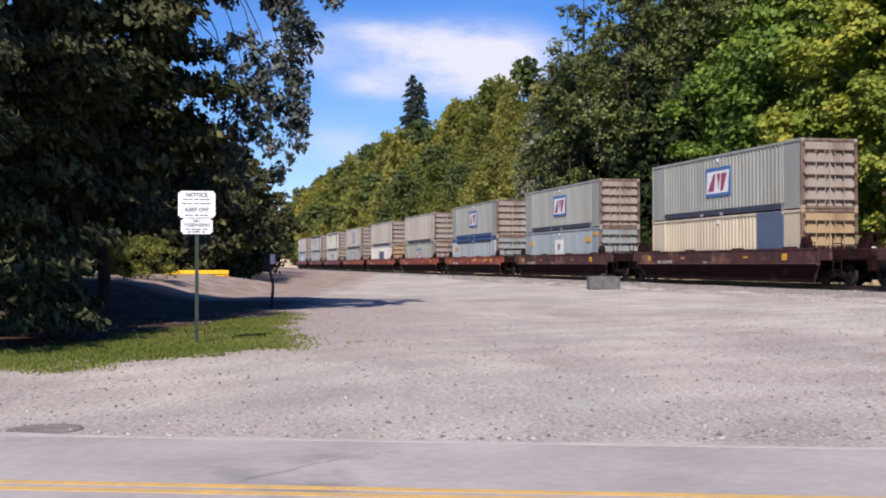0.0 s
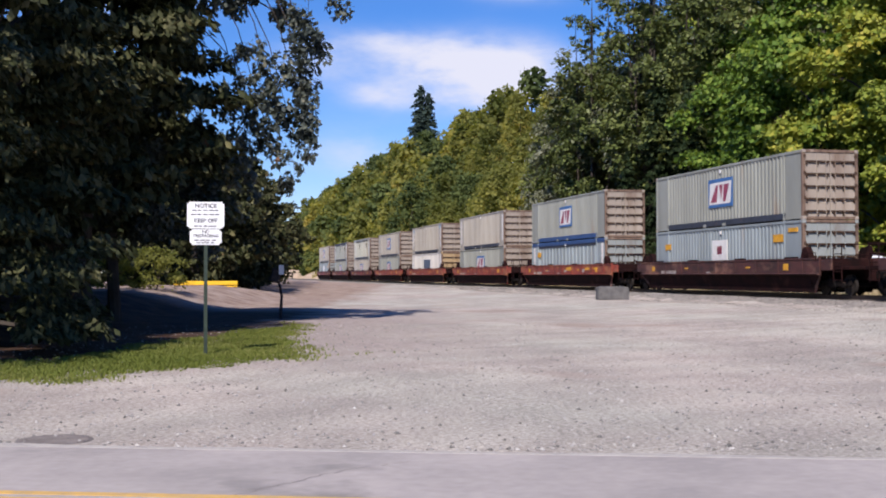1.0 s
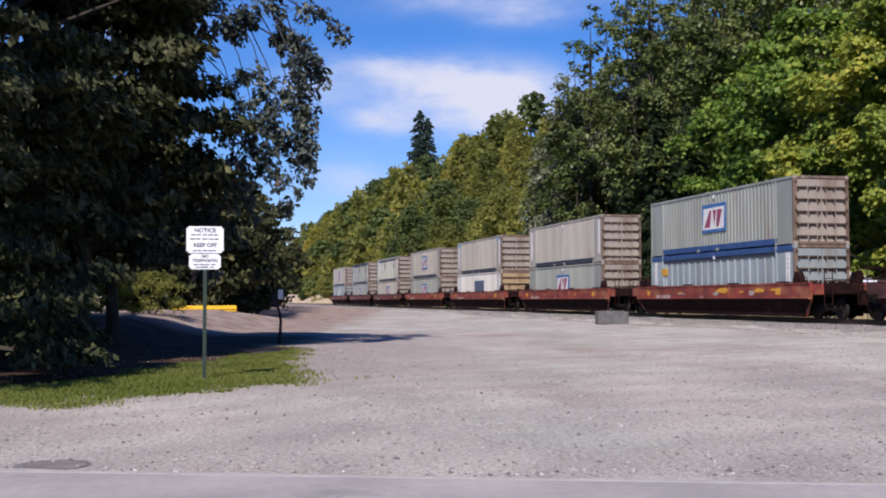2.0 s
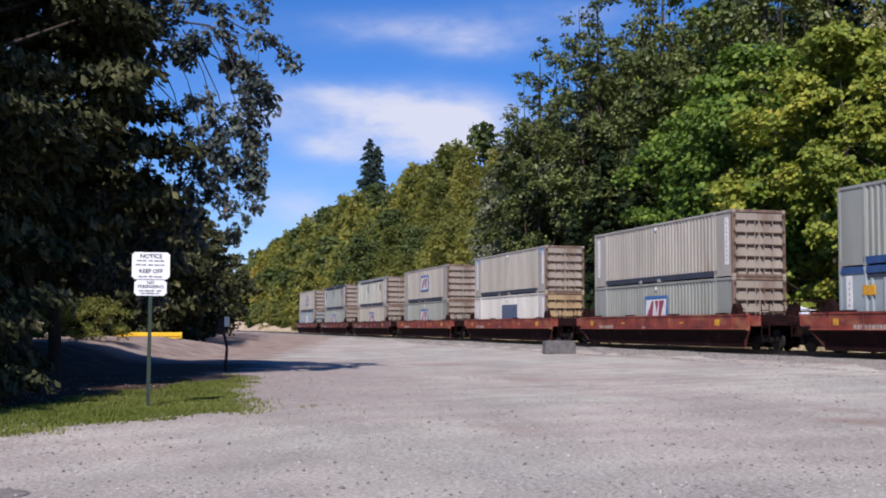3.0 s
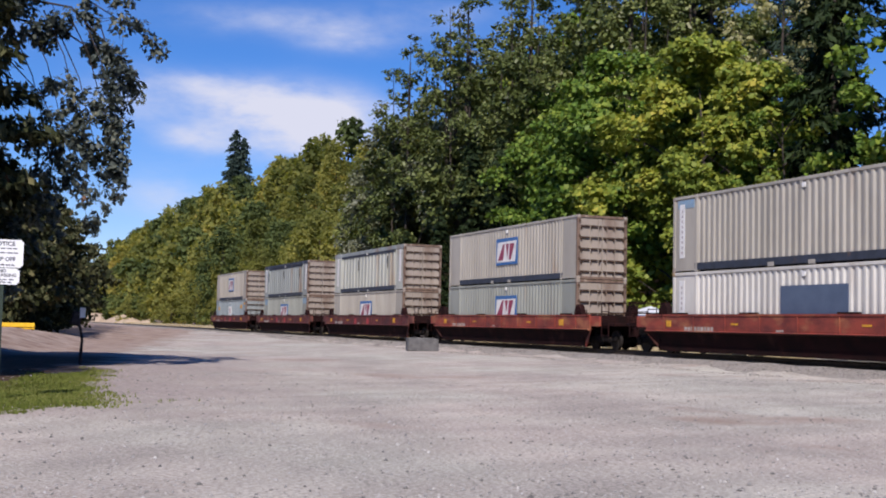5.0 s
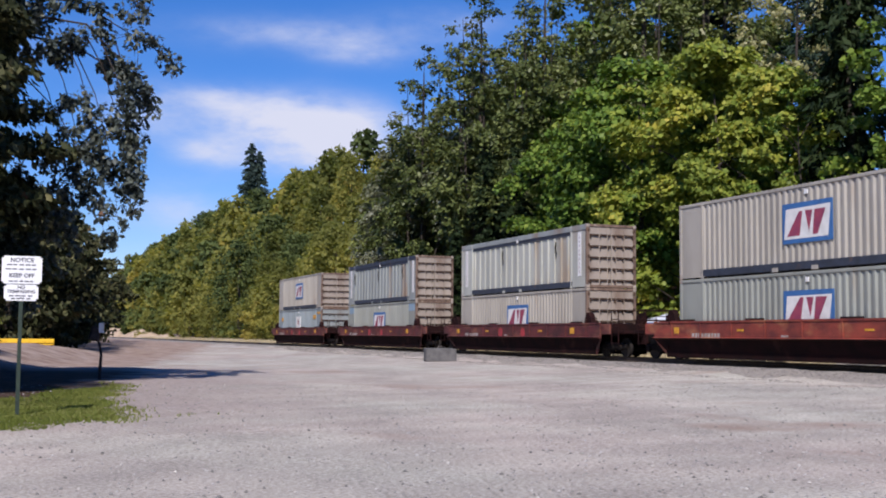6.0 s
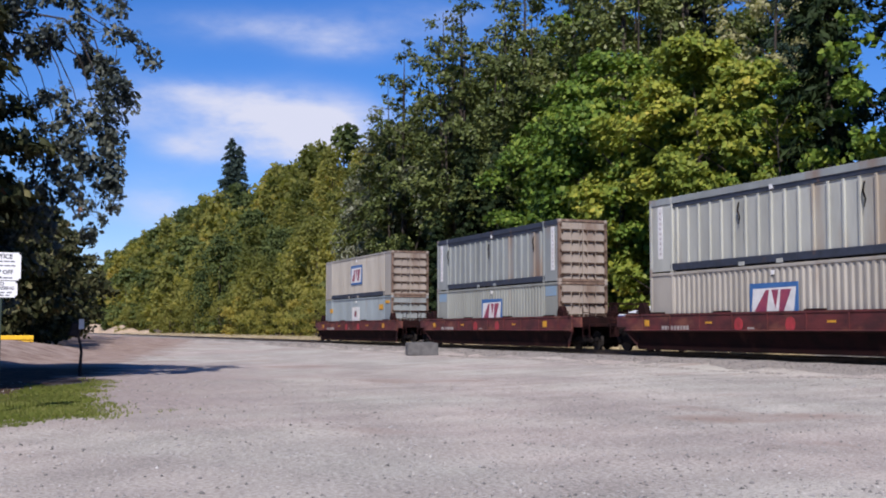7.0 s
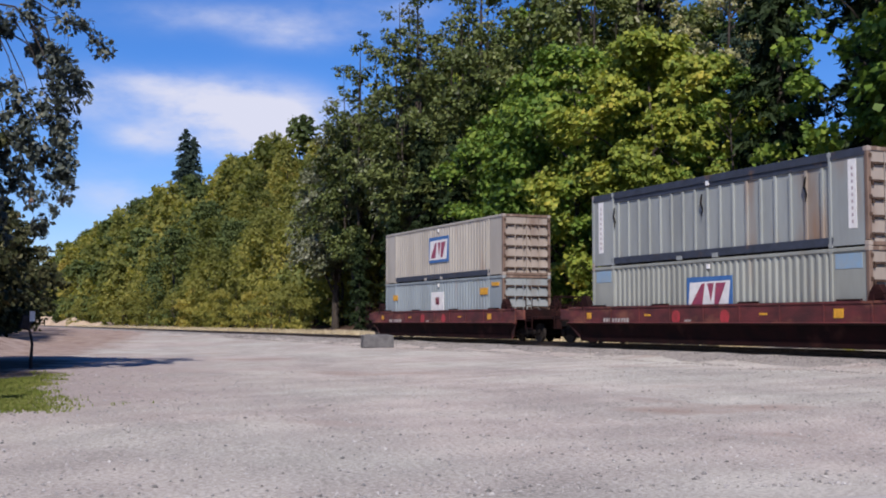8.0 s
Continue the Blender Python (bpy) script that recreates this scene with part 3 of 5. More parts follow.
def container(name, kind, paint, door, label, rail=SLATE_RAIL, top=None, marks=()):
    """A 48 foot steel box: folded side sheets between posts, flat end bays, ribbed doors, roof, rails and castings."""
    c = new(name)
    tagged(c, label, "container", "containers on the train")
    y = CW / 2
    for sign, label_side in ((-1, ""), (1, "")):
        bm = bmesh.new()
        if kind == "folded":
            sheet(bm, [(x, o) for x, o in corrugated(CL - 2 * POST_U, 0, 0)], sign * (y - .012), -sign, .30, CH - .11)
        else:
            sheet(bm, [(-HALF + POST_U, 0), (HALF - POST_U, 0)], sign * (y - .075), -sign, .30, CH - .11)
        for e in (-1, 1):
            a, b = sorted((e * (HALF - POST_U), e * (HALF - .12)))
            sheet(bm, [(a, 0), (b, 0)], sign * (y - .03), -sign, .18, CH - .11)
        part("side_wall", bm, paint, c)
        if kind == "posted":
            n = 17
            for i in range(n):
                px = -HALF + POST_U + (CL - 2 * POST_U) * (i + .5) / n
                part("side_post", boxes((px - .045, px + .045, *sorted((sign * (y - .077), sign * (y - .002))), .32, CH - .44)), paint, c)
            part("header_band", boxes((-HALF + POST_U, HALF - POST_U, *sorted((sign * (y - .077), sign * (y - .03))), CH - .42, CH - .25)), SLATE_RAIL, c, "dark blue band under the tarpaulin edge")
        part("bottom_rail", boxes((-HALF + POST_U - .1, HALF - POST_U + .1, *sorted((sign * (y - .10), sign * (y + .004))), .06, .33), bevel=.01), rail, c, "dark bottom side rail")
        part("top_rail", boxes((-HALF + .1, HALF - .1, *sorted((sign * (y - .07), sign * (y + .006))), CH - .12 if top is None else CH - .26, CH - .01), bevel=.01), top or paint, c)
        for px in (-1.05, 1.05):
            part("fork_pocket", boxes((px - .17 - .6, px + .17 - .6, *sorted((sign * (y - .02), sign * (y + .012))), .02, .17), bevel=.01), paint, c)
        for e in (-1, 1):
            part("lifting_post", boxes((e * (HALF - POST_U) - .06, e * (HALF - POST_U) + .06, *sorted((sign * (y - .08), sign * (y + .008))), .02, CH - .005), bevel=.012), paint, c)
            part("corner_post", boxes((*sorted((e * HALF, e * (HALF - .14))), *sorted((sign * y, sign * (y - .14))), .16, CH - .14), bevel=.012), POST_RUST if e > 0 else paint, c)
            for z in (0, CH - .15):
                part("corner_casting", boxes((*sorted((e * (HALF + .006), e * (HALF - .18))), *sorted((sign * (y + .007), sign * (y - .17))), z, z + .15), bevel=.015), door, c)
                part("post_casting", boxes((e * (HALF - POST_U) - .09, e * (HALF - POST_U) + .09, *sorted((sign * (y + .012), sign * (y - .16))), z, z + .12), bevel=.012), paint, c)
            part("end_rail", boxes((*sorted((e * (HALF - .17), e * (HALF - POST_U + .1))), *sorted((sign * (y - .1), sign * (y - .004))), .05, .19)), paint, c)
    bm = bmesh.new()
    sheet(bm, corrugated(CL - .3, 0, 0, .02, .5), 0, 1, -y + .04, y - .04)
    bmesh.ops.transform(bm, matrix=Matrix.Translation((0, 0, CH - .03)) @ pose(0, 0, 0, 90, 0, 0), verts=bm.verts)
    part("roof", bm, top or paint, c)
    part("floor", boxes((-HALF + .1, HALF - .1, -y + .1, y - .1, .05, .16)), CAR_BLACK, c)
    part("front_wall", boxes((-HALF + .03, -HALF + .09, -y + .12, y - .12, .12, CH - .12)), paint, c)
    for sign in (-1, 1):
        d = part("door", boxes((HALF - .10, HALF - .04, *sorted((sign * .012, sign * (y - .13))), .12, CH - .12), bevel=.01), door, c, "ribbed steel door, rusting")
        for k in range(5):
            z = .34 + k * .52
            bm = bmesh.new()
            for ya, yb in ((.05, .20), (.25, .62), (.68, y - .17)):
                yy = sorted((sign * ya, sign * yb))
                vs = [bm.verts.new((HALF - .042 + o, q, z + h)) for q in yy for o, h in ((0, .055), (.085, .045), (.085, -.02), (0, -.03))]
                for i in range(3):
                    bm.faces.new((vs[i], vs[i + 1], vs[4 + i + 1], vs[4 + i]))
                bm.faces.new(vs[:4])
                bm.faces.new(vs[4:][::-1])
                block(bm, HALF - .042, HALF + .03, *sorted((sign * (yb - .06), sign * yb)), z - .13, z - .01)
            part("rib", bm, RIB_RUST, d)
        for ly in (.22, .64):
            bm = bmesh.new()
            tube(bm, [(HALF + .02, sign * ly, .14), (HALF + .02, sign * ly, CH - .14)], [.014, .014], 6)
            part("lock_rod", bm, door, d)
        for z in (.22, .86, 1.38, 1.9, 2.6):
            part("hinge", boxes((HALF - .05, HALF + .014, *sorted((sign * (y - .16), sign * (y - .05))), z, z + .12)), RIB_RUST, d)
    part("door_header", boxes((HALF - .12, HALF, -y + .14, y - .14, CH - .13, CH - .008), bevel=.01), POST_RUST, c)
    part("door_sill", boxes((HALF - .12, HALF, -y + .14, y - .14, .01, .13), bevel=.01), POST_RUST, c)
    part("seal_tag", boxes((HALF - .6 - 7.1, HALF - .44 - 7.1, -y - .01, -y + .03, CH - .36, CH - .20)), WHITE, c)
    for kind_m, *q in marks:
        if kind_m == "emblem":
            emblem(c, *q)
        elif kind_m == "plate":
            material, u0, u1, z0, z1, nm, lb = q
            part(nm, boxes((HALF - u1, HALF - u0, -y - .011, -y + .03, z0, z1)), material, c, lb)
        elif kind_m == "end_patch":
            for u0, u1 in ((.30, 1.40), (CL - 1.40, CL - .30)):
                part("faded_patch", boxes((HALF - u1, HALF - u0, -y + .020, -y + .04, q[0], q[1])), FADED_BLUE, c, "faded pale blue painted patch")
        elif kind_m == "strap":
            for u in q:
                bm = bmesh.new()
                tube(bm, [(HALF - u, -y - .012, 2.3), (HALF - u - .06, -y - .03, 2.0), (HALF - u + .05, -y - .03, 1.75), (HALF - u - .02, -y - .02, 1.5)], [.028, .035, .03, .012], 6)
                part("strap", bm, CAR_BLACK, c, "dark frayed lashing strap")
        elif kind_m == "stripe":
            for u in (q[0], CL - q[0]):
                st = part("stripe", boxes((HALF - u - .17, HALF - u + .17, -y + .018, -y + .04, .55, CH - .32)), WHITE, c, "white vertical decal with faded marks")
                for k in range(9):
                    z = .7 + k * .2
                    part("decal_mark", boxes((HALF - u - .03, HALF - u + .04, -y + .013, -y + .03, z, z + .10)), FADED_MARK, st)
    return c


UP = ("emblem", 6.30, 8.85, .95, 2.32)
LOW = ("emblem", 6.30, 8.85, 1.22, 2.30, True)


def poster(u0=6.9, u1=8.5, z0=1.15, z1=2.30):
    return ("plate", WHITE, u0, u1, z0, z1, "notice_panel", "white panel with a small red mark")


def yellow(u0, u1, z0, z1):
    return ("plate", YELLOW_PLATE, u0, u1, z0, z1, "warning_plate", "yellow warning plate")


def patch(u0, u1, z0, z1):
    return ("plate", PATCH, u0, u1, z0, z1, "repaint_patch", "slate blue repainted patch")


def dab(u0, u1, z0, z1, material=RED):
    return ("plate", material, u0, u1, z0, z1, "small_mark", "small printed mark")


LOWER_SET = [yellow(1.6, 2.5, 2.05, 2.38), yellow(.45, 1.2, 2.45, 2.62), yellow(13.4, 14.1, 1.95, 2.25), poster(), dab(7.45, 7.95, 1.62, 2.02)]
PLAN = [
    # upper (kind, paint, door, rail, top, marks, words), lower likewise; words go into the labels
    (("folded", GREY_GREEN, DOOR_TAN, SLATE_RAIL, None, [UP], "grey-green steel container with a blue emblem"),
     ("folded", CREAM, DOOR_OCHRE, SLATE_RAIL, None, [patch(1.5, 3.8, .6, 3.0 - .08)], "cream steel container with a slate blue patch")),
    (("folded", GREY_GREEN, DOOR_TAN, SLATE_RAIL, None, [UP], "grey-green steel container with a blue emblem"),
     ("folded", GREY_BLUE, DOOR_BLUE, SLATE_RAIL, None, LOWER_SET, "blue-grey steel container with yellow warning plates")),
    (("folded", GREY_GREEN, DOOR_TAN, BLUE_RAIL, None, [UP], "grey-green steel container with a bright blue bottom rail"),
     ("posted", PALE_BLUE, DOOR_BLUE, SLATE_RAIL, BLUE_RAIL, [yellow(13.2, 13.9, 1.9, 2.25), ("stripe", .6)], "pale blue container with outside posts and blue top rail")),
    (("folded", BEIGE, DOOR_TAN, SLATE_RAIL, None, [("stripe", .55)], "faded beige steel container with white end decals"),
     ("folded", GREY_GREEN, DOOR_TAN, SLATE_RAIL, None, [LOW], "grey-green steel container with a low blue emblem")),
    (("folded", BEIGE, DOOR_TAN, SLATE_RAIL, None, [("stripe", .6), ("end_patch", 2.45, 2.78)], "faded beige steel container with white end decals"),
     ("folded", OFF_WHITE, DOOR_OCHRE, SLATE_RAIL, None, [patch(5.5, 8.77, .9, 2.28), ("stripe", .6)], "off-white steel container with a slate blue patch")),
    (("folded", BEIGE, DOOR_TAN, SLATE_RAIL, None, [UP], "faded beige steel container with a blue emblem"),
     ("folded", GREY_GREEN, DOOR_TAN, SLATE_RAIL, None, [LOW], "grey-green steel container with a low blue emblem")),
    (("posted", WEATHERED_WHITE, DOOR_TAN, SLATE_RAIL, STEEL_GREY, [("stripe", .75), ("strap", 3.1, 9.4)], "pale grey open-top container with outside posts and a tarpaulin edge"),
     ("folded", BEIGE, DOOR_TAN, SLATE_RAIL, None, [LOW], "faded beige steel container with a low blue emblem")),
    (("posted", STEEL_GREY, DOOR_TAN, SLATE_RAIL, SLATE_RAIL, [("stripe", .65), ("strap", 2.6, 7.9, 13.6)], "dull grey open-top container with outside posts and a blue edge"),
     ("folded", GREY_GREEN, DOOR_TAN, SLATE_RAIL, None, [LOW, ("end_patch", 2.3, 2.75)], "grey-green steel container with a low blue emblem")),
    (("folded", BEIGE, DOOR_TAN, SLATE_RAIL, None, [UP], "faded beige steel container with a blue emblem"),
     ("folded", GREY_BLUE, DOOR_BLUE, SLATE_RAIL, None, LOWER_SET, "blue-grey steel container with yellow warning plates")),
]


# ---------------------------------------------------------------- well cars
def truck(parent, x):
    """A two-axle truck; the wheels are parts of it."""
    t = part("truck", boxes((x - 1.25, x + 1.25, -1.06, -.90, .36, .62), (x - 1.25, x + 1.25, .90, 1.06, .36, .62), (x - .28, x + .28, -1.1, 1.1, .30, .66), bevel=.04), CAR_BLACK, parent, "grimy black two-axle truck")
    for ax in (-.89, .89):
        for sy in (-1, 1):
            bm = bmesh.new()
            y = sy * .75
            tube(bm, [(x + ax, y - .07, .42), (x + ax, y + .055, .42), (x + ax, y + .06, .42)], [.42, .42, .36], 24)
            part("wheel", bm, IRON_DARK, t, "dark worn steel wheel")
            bm = bmesh.new()
            tube(bm, [(x + ax, sy * 1.02, .42), (x + ax, sy * 1.14, .42)], [.13, .11], 12)
            part("bearing_cap", bm, CAR_BLACK, t)
        bm = bmesh.new()
        tube(bm, [(x + ax, -.8, .42), (x + ax, .8, .42)], [.08, .08], 8)
        part("axle", bm, CAR_BLACK, t)
    for sy in (-1, 1):
        for o in (-.12, .12):
            bm = bmesh.new()
            tube(bm, [(x + o, sy * .98, .22), (x + o, sy * .98, .40)], [.07, .07], 8)
            part("spring", bm, CAR_BLACK, t)


def well_car(paint):
    c = new("well_car")
    tagged(c, "rusty oxide-red double-stack well car rolling on the rails", "rail car", "well cars of the train")
    y = 1.50
    W = 8.35
    for sign in (-1, 1):
        # girder: upper web, flange, inward lower web with shade put into its colour
        bm = bmesh.new()
        prof = [(y - .09, 1.52), (y + .03, 1.52), (y + .03, 1.45), (y, 1.43), (y, .90), (y + .10, .87), (y + .10, .83), (y - .03, .80), (y - .17, .36), (y - .195, .10), (y - .26, .10), (y - .25, .36), (y - .09, .84)]
        ends = []
        for e, wx in ((-1, -W), (1, W)):
            ends.append([bm.verts.new((wx + e * (.9 if z > .6 else .25), sign * q, z)) for q, z in prof])
        m = len(prof)
        lower = []
        for k in range(m):
            f = bm.faces.new((ends[0][k], ends[0][(k + 1) % m], ends[1][(k + 1) % m], ends[1][k]))
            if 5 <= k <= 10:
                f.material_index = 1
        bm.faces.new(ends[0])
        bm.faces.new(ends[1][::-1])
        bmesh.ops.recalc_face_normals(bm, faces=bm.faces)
        g = part("side_girder", bm, paint, c, "oxide-red side girder, rust-patched, shade put into the colour below")
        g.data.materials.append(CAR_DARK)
        for k in range(9):
            px = -W + .4 + k * (2 * W - .8) / 8
            part("stiffener", boxes((px - .035, px + .035, *sorted((sign * (y - .002), sign * (y + .028))), .90, 1.45)), paint, g)
        for px in (-6.9, -2.6, 2.4, 7.0):
            part("rim_lug", boxes((px - .5, px + .5, *sorted((sign * (y - .08), sign * (y + .025))), 1.52, 1.58), bevel=.01), CAR_DARK, g)
        if sign < 0:
            for px, w, h in ((6.6, .20, .14), (-7.6, .16, .12), (3.2, .20, .035), (-3.4, .20, .035)):
                part("reflector", boxes((px - w, px + w, -y - .012, -y + .01, 1.16 - h, 1.16 + h)), YELLOW_PLATE, g, "yellow reflector plate")
            for px, w, h, count in ((-.9, .20, .035, 4), (-5.6, .95, .10, 9)):
                for k in range(count):
                    q = px - w + (k + .5) * 2 * w / count
                    part("stencil_bar", boxes((q - w * .68 / count, q + w * .68 / count, -y - .009, -y + .01, .95 - h, .95 + h)), WHITE_MARK, g)
        for px in (-W + .25, W - .3):
            bm = bmesh.new()
            for q in (sign * (y - .05), sign * (y - .30)):
                bm.faces.new([bm.verts.new((px + a, q, b)) for a, b in ((-.34, 1.5), (.34, 1.5), (.26, 1.76), (.10, 1.98), (-.10, 1.98), (-.26, 1.76))])
            bm.faces.ensure_lookup_table()
            va, vb = list(bm.faces[0].verts), list(bm.faces[1].verts)
            for i in range(6):
                bm.faces.new((va[i], va[(i + 1) % 6], vb[(i + 1) % 6], vb[i]))
            bmesh.ops.recalc_face_normals(bm, faces=bm.faces)
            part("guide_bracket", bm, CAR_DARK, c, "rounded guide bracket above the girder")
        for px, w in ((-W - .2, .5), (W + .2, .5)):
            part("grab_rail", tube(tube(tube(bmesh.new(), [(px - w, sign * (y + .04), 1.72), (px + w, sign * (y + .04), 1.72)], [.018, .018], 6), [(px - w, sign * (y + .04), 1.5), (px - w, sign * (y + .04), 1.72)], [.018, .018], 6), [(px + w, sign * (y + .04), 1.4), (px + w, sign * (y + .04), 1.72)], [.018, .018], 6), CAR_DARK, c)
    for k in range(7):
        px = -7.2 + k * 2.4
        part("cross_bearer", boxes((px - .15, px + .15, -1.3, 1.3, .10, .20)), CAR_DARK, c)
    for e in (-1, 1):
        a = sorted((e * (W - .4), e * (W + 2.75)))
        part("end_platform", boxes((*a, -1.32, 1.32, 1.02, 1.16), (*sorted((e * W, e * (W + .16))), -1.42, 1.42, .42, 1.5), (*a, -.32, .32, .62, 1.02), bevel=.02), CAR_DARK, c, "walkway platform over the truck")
        for sy in (-1, 1):
            part("slope_web", boxes((*sorted((e * (W + .2), e * (W + 1.7))), *sorted((sy * 1.36, sy * 1.45)), 1.0, 1.44), bevel=.02), paint, c)
        part("coupler", boxes((*sorted((e * (W + 2.6), e * 11.59)), -.14, .14, .66, .96), bevel=.04), CAR_BLACK, c)
        bm = bmesh.new()
        for sy in (-1.38, 1.38):
            for px in (1.75, 2.35):
                tube(bm, [(e * (W + px), sy, .55), (e * (W + px), sy, 2.05)], [.022, .022], 6)
            for z in (.62, .95, 1.3, 1.65, 2.02):
                tube(bm, [(e * (W + 1.75), sy, z), (e * (W + 2.35), sy, z)], [.018, .018], 6)
        tube(bm, [(e * (W + 2.35), -1.38, 2.02), (e * (W + 2.35), 1.38, 2.02)], [.02, .02], 6)
        tube(bm, [(e * (W + 2.35), -1.38, 1.6), (e * (W + 2.35), 1.38, 1.6)], [.018, .018], 6)
        part("ladder", bm, CAR_DARK, c, "end ladder and handrail of thin rusty bar")
        bm = bmesh.new()
        tube(bm, [(e * (W + 1.2), .55, 1.16), (e * (W + 1.2), .55, 1.75)], [.03, .03], 6)
        tube(bm, [(e * (W + 1.2), .50, 1.75), (e * (W + 1.2), .58, 1.75)], [.26, .26], 16)
        part("brake_wheel", bm, CAR_DARK, c)
        truck(c, e * 9.45)
    return c


SPACING = 23.18
DRIFT = [0, .0, .10, .11, -.03, .05, -.01, -.12, -.10, .13]
first_car, red_car, orange_car = well_car(CAR_SOOT), well_car(CAR_RED), well_car(CAR_ORANGE)
tagged(first_car, "soot-darkened red double-stack well car rolling on the rails")
tagged(orange_car, "sun-faded orange-red double-stack well car rolling on the rails")
CARS = [first_car] + [{4: orange_car, 7: red_car}.get(k) or copy_thing(first_car if k < 3 else orange_car if k < 7 else red_car, pose(0, 0, 0)) for k in range(1, 10)]
for car, extra in zip(CARS, (0, 0, 0, 0, 0, 0, 0, 1, 1, 1)):
    if extra:
        for px in (1.2, -1.6):
            dot = bmesh.new()
            tube(dot, [(px, -1.49, 1.08), (px, -1.508, 1.08)], [.25, .25], 20)
            part("red_dot", dot, RED_MARK, car, "red painted dot")
# old yellow and white brush marks on the side of one car
rng = np.random.default_rng(91)
for px, pz, w, h, mat in ((4.9, 1.20, .55, .10, YELLOW_PLATE), (4.2, 1.12, .30, .12, WHITE_MARK), (1.4, 1.22, .75, .13, YELLOW_PLATE), (.6, 1.10, .28, .09, WHITE_MARK), (6.2, 1.24, .40, .07, YELLOW_PLATE), (-3.4, 1.12, .6, .05, WHITE_MARK)):
    bm = bmesh.new()
    ring = [(px + w * math.cos(a) * (.6 + .6 * rng.random()), -1.506, pz + h * math.sin(a) * (.6 + .6 * rng.random())) for a in np.linspace(0, 2 * np.pi, 11)[:-1]]
    back = [bm.verts.new((a, -1.498, b)) for a, _, b in ring]
    front = [bm.verts.new(v) for v in ring]
    bm.faces.new(front)
    for i in range(10):
        bm.faces.new((back[i], back[(i + 1) % 10], front[(i + 1) % 10], front[i]))
    bmesh.ops.recalc_face_normals(bm, faces=bm.faces)
    part("brush_mark", bm, mat, CARS[3], "smeared brush mark of old paint")
STACKS = []
for k, (upper, lower) in enumerate(PLAN):
    pair = []
    for kind, paint, door, rail, top, marks, text in (upper, lower):
        pair.append(container("shipping_container", kind, paint, door, text, rail, top, marks))
    STACKS.append(pair)


# ---------------------------------------------------------------- trees
def unit(a):
    return a / np.maximum(np.linalg.norm(a, axis=-1, keepdims=True), 1e-9)


def leaf_mesh(name, centres, out, size, material, parent, rng, droop=.5, slim=.75, label="", spread=.75):
    """Many small folded leaves, each with its own tilt; out is each one's way out of the crown."""
    n = len(centres)
    up = np.array([0, 0, 1.0])
    nrm = unit(out * .55 + up * .75 + rng.normal(0, spread, (n, 3)))
    tip = unit(out * .8 - up * droop + rng.normal(0, .6, (n, 3)))
    tip = unit(tip - nrm * np.sum(tip * nrm, 1, keepdims=True))
    side = np.cross(nrm, tip)
    s = (size * (.6 + .8 * rng.random(n)))[:, None]
    fold = nrm * s * .16
    v = np.empty((n, 4, 3))
    v[:, 0] = centres - tip * s * .5
    v[:, 1] = centres + side * s * slim * .5 - fold + tip * s * .08
    v[:, 2] = centres + tip * s * .5 - fold
    v[:, 3] = centres - side * s * slim * .5 - fold + tip * s * .08
    idx = np.arange(n, dtype=np.int32)[:, None] * 4
    loops = np.concatenate([idx, idx + 1, idx + 2, idx, idx + 2, idx + 3], 1).astype(np.int32).ravel()
    me = bpy.data.meshes.new(name)
    me.vertices.add(n * 4)
    me.vertices.foreach_set("co", v.reshape(-1).astype(np.float32))
    me.loops.add(n * 6)
    me.loops.foreach_set("vertex_index", loops)
    me.polygons.add(n * 2)
    me.polygons.foreach_set("loop_start", np.arange(0, n * 6, 3, dtype=np.int32))
    me.update(calc_edges=True)
    me.materials.append(material)
    ob = new(name, me)
    ob.parent = parent
    return tagged(ob, label)


def clump_leaves(clumps, radii, per, rng, flat=.65, cap=.62):
    """Points in and on the given clumps, thicker towards their outside, and the way out for each."""
    n = len(clumps)
    which = rng.choice(n, per * n, p=radii ** 2 / np.sum(radii ** 2))
    d = unit(rng.normal(0, 1, (per * n, 3)))
    r = rng.random(per * n) ** .45
    off = d * r[:, None] * radii[which][:, None]
    under = (off[:, 2] < 0) & (rng.random(per * n) < cap)
    off[under, 2] *= -1
    off[:, 2] *= flat
    return clumps[which] + off, d


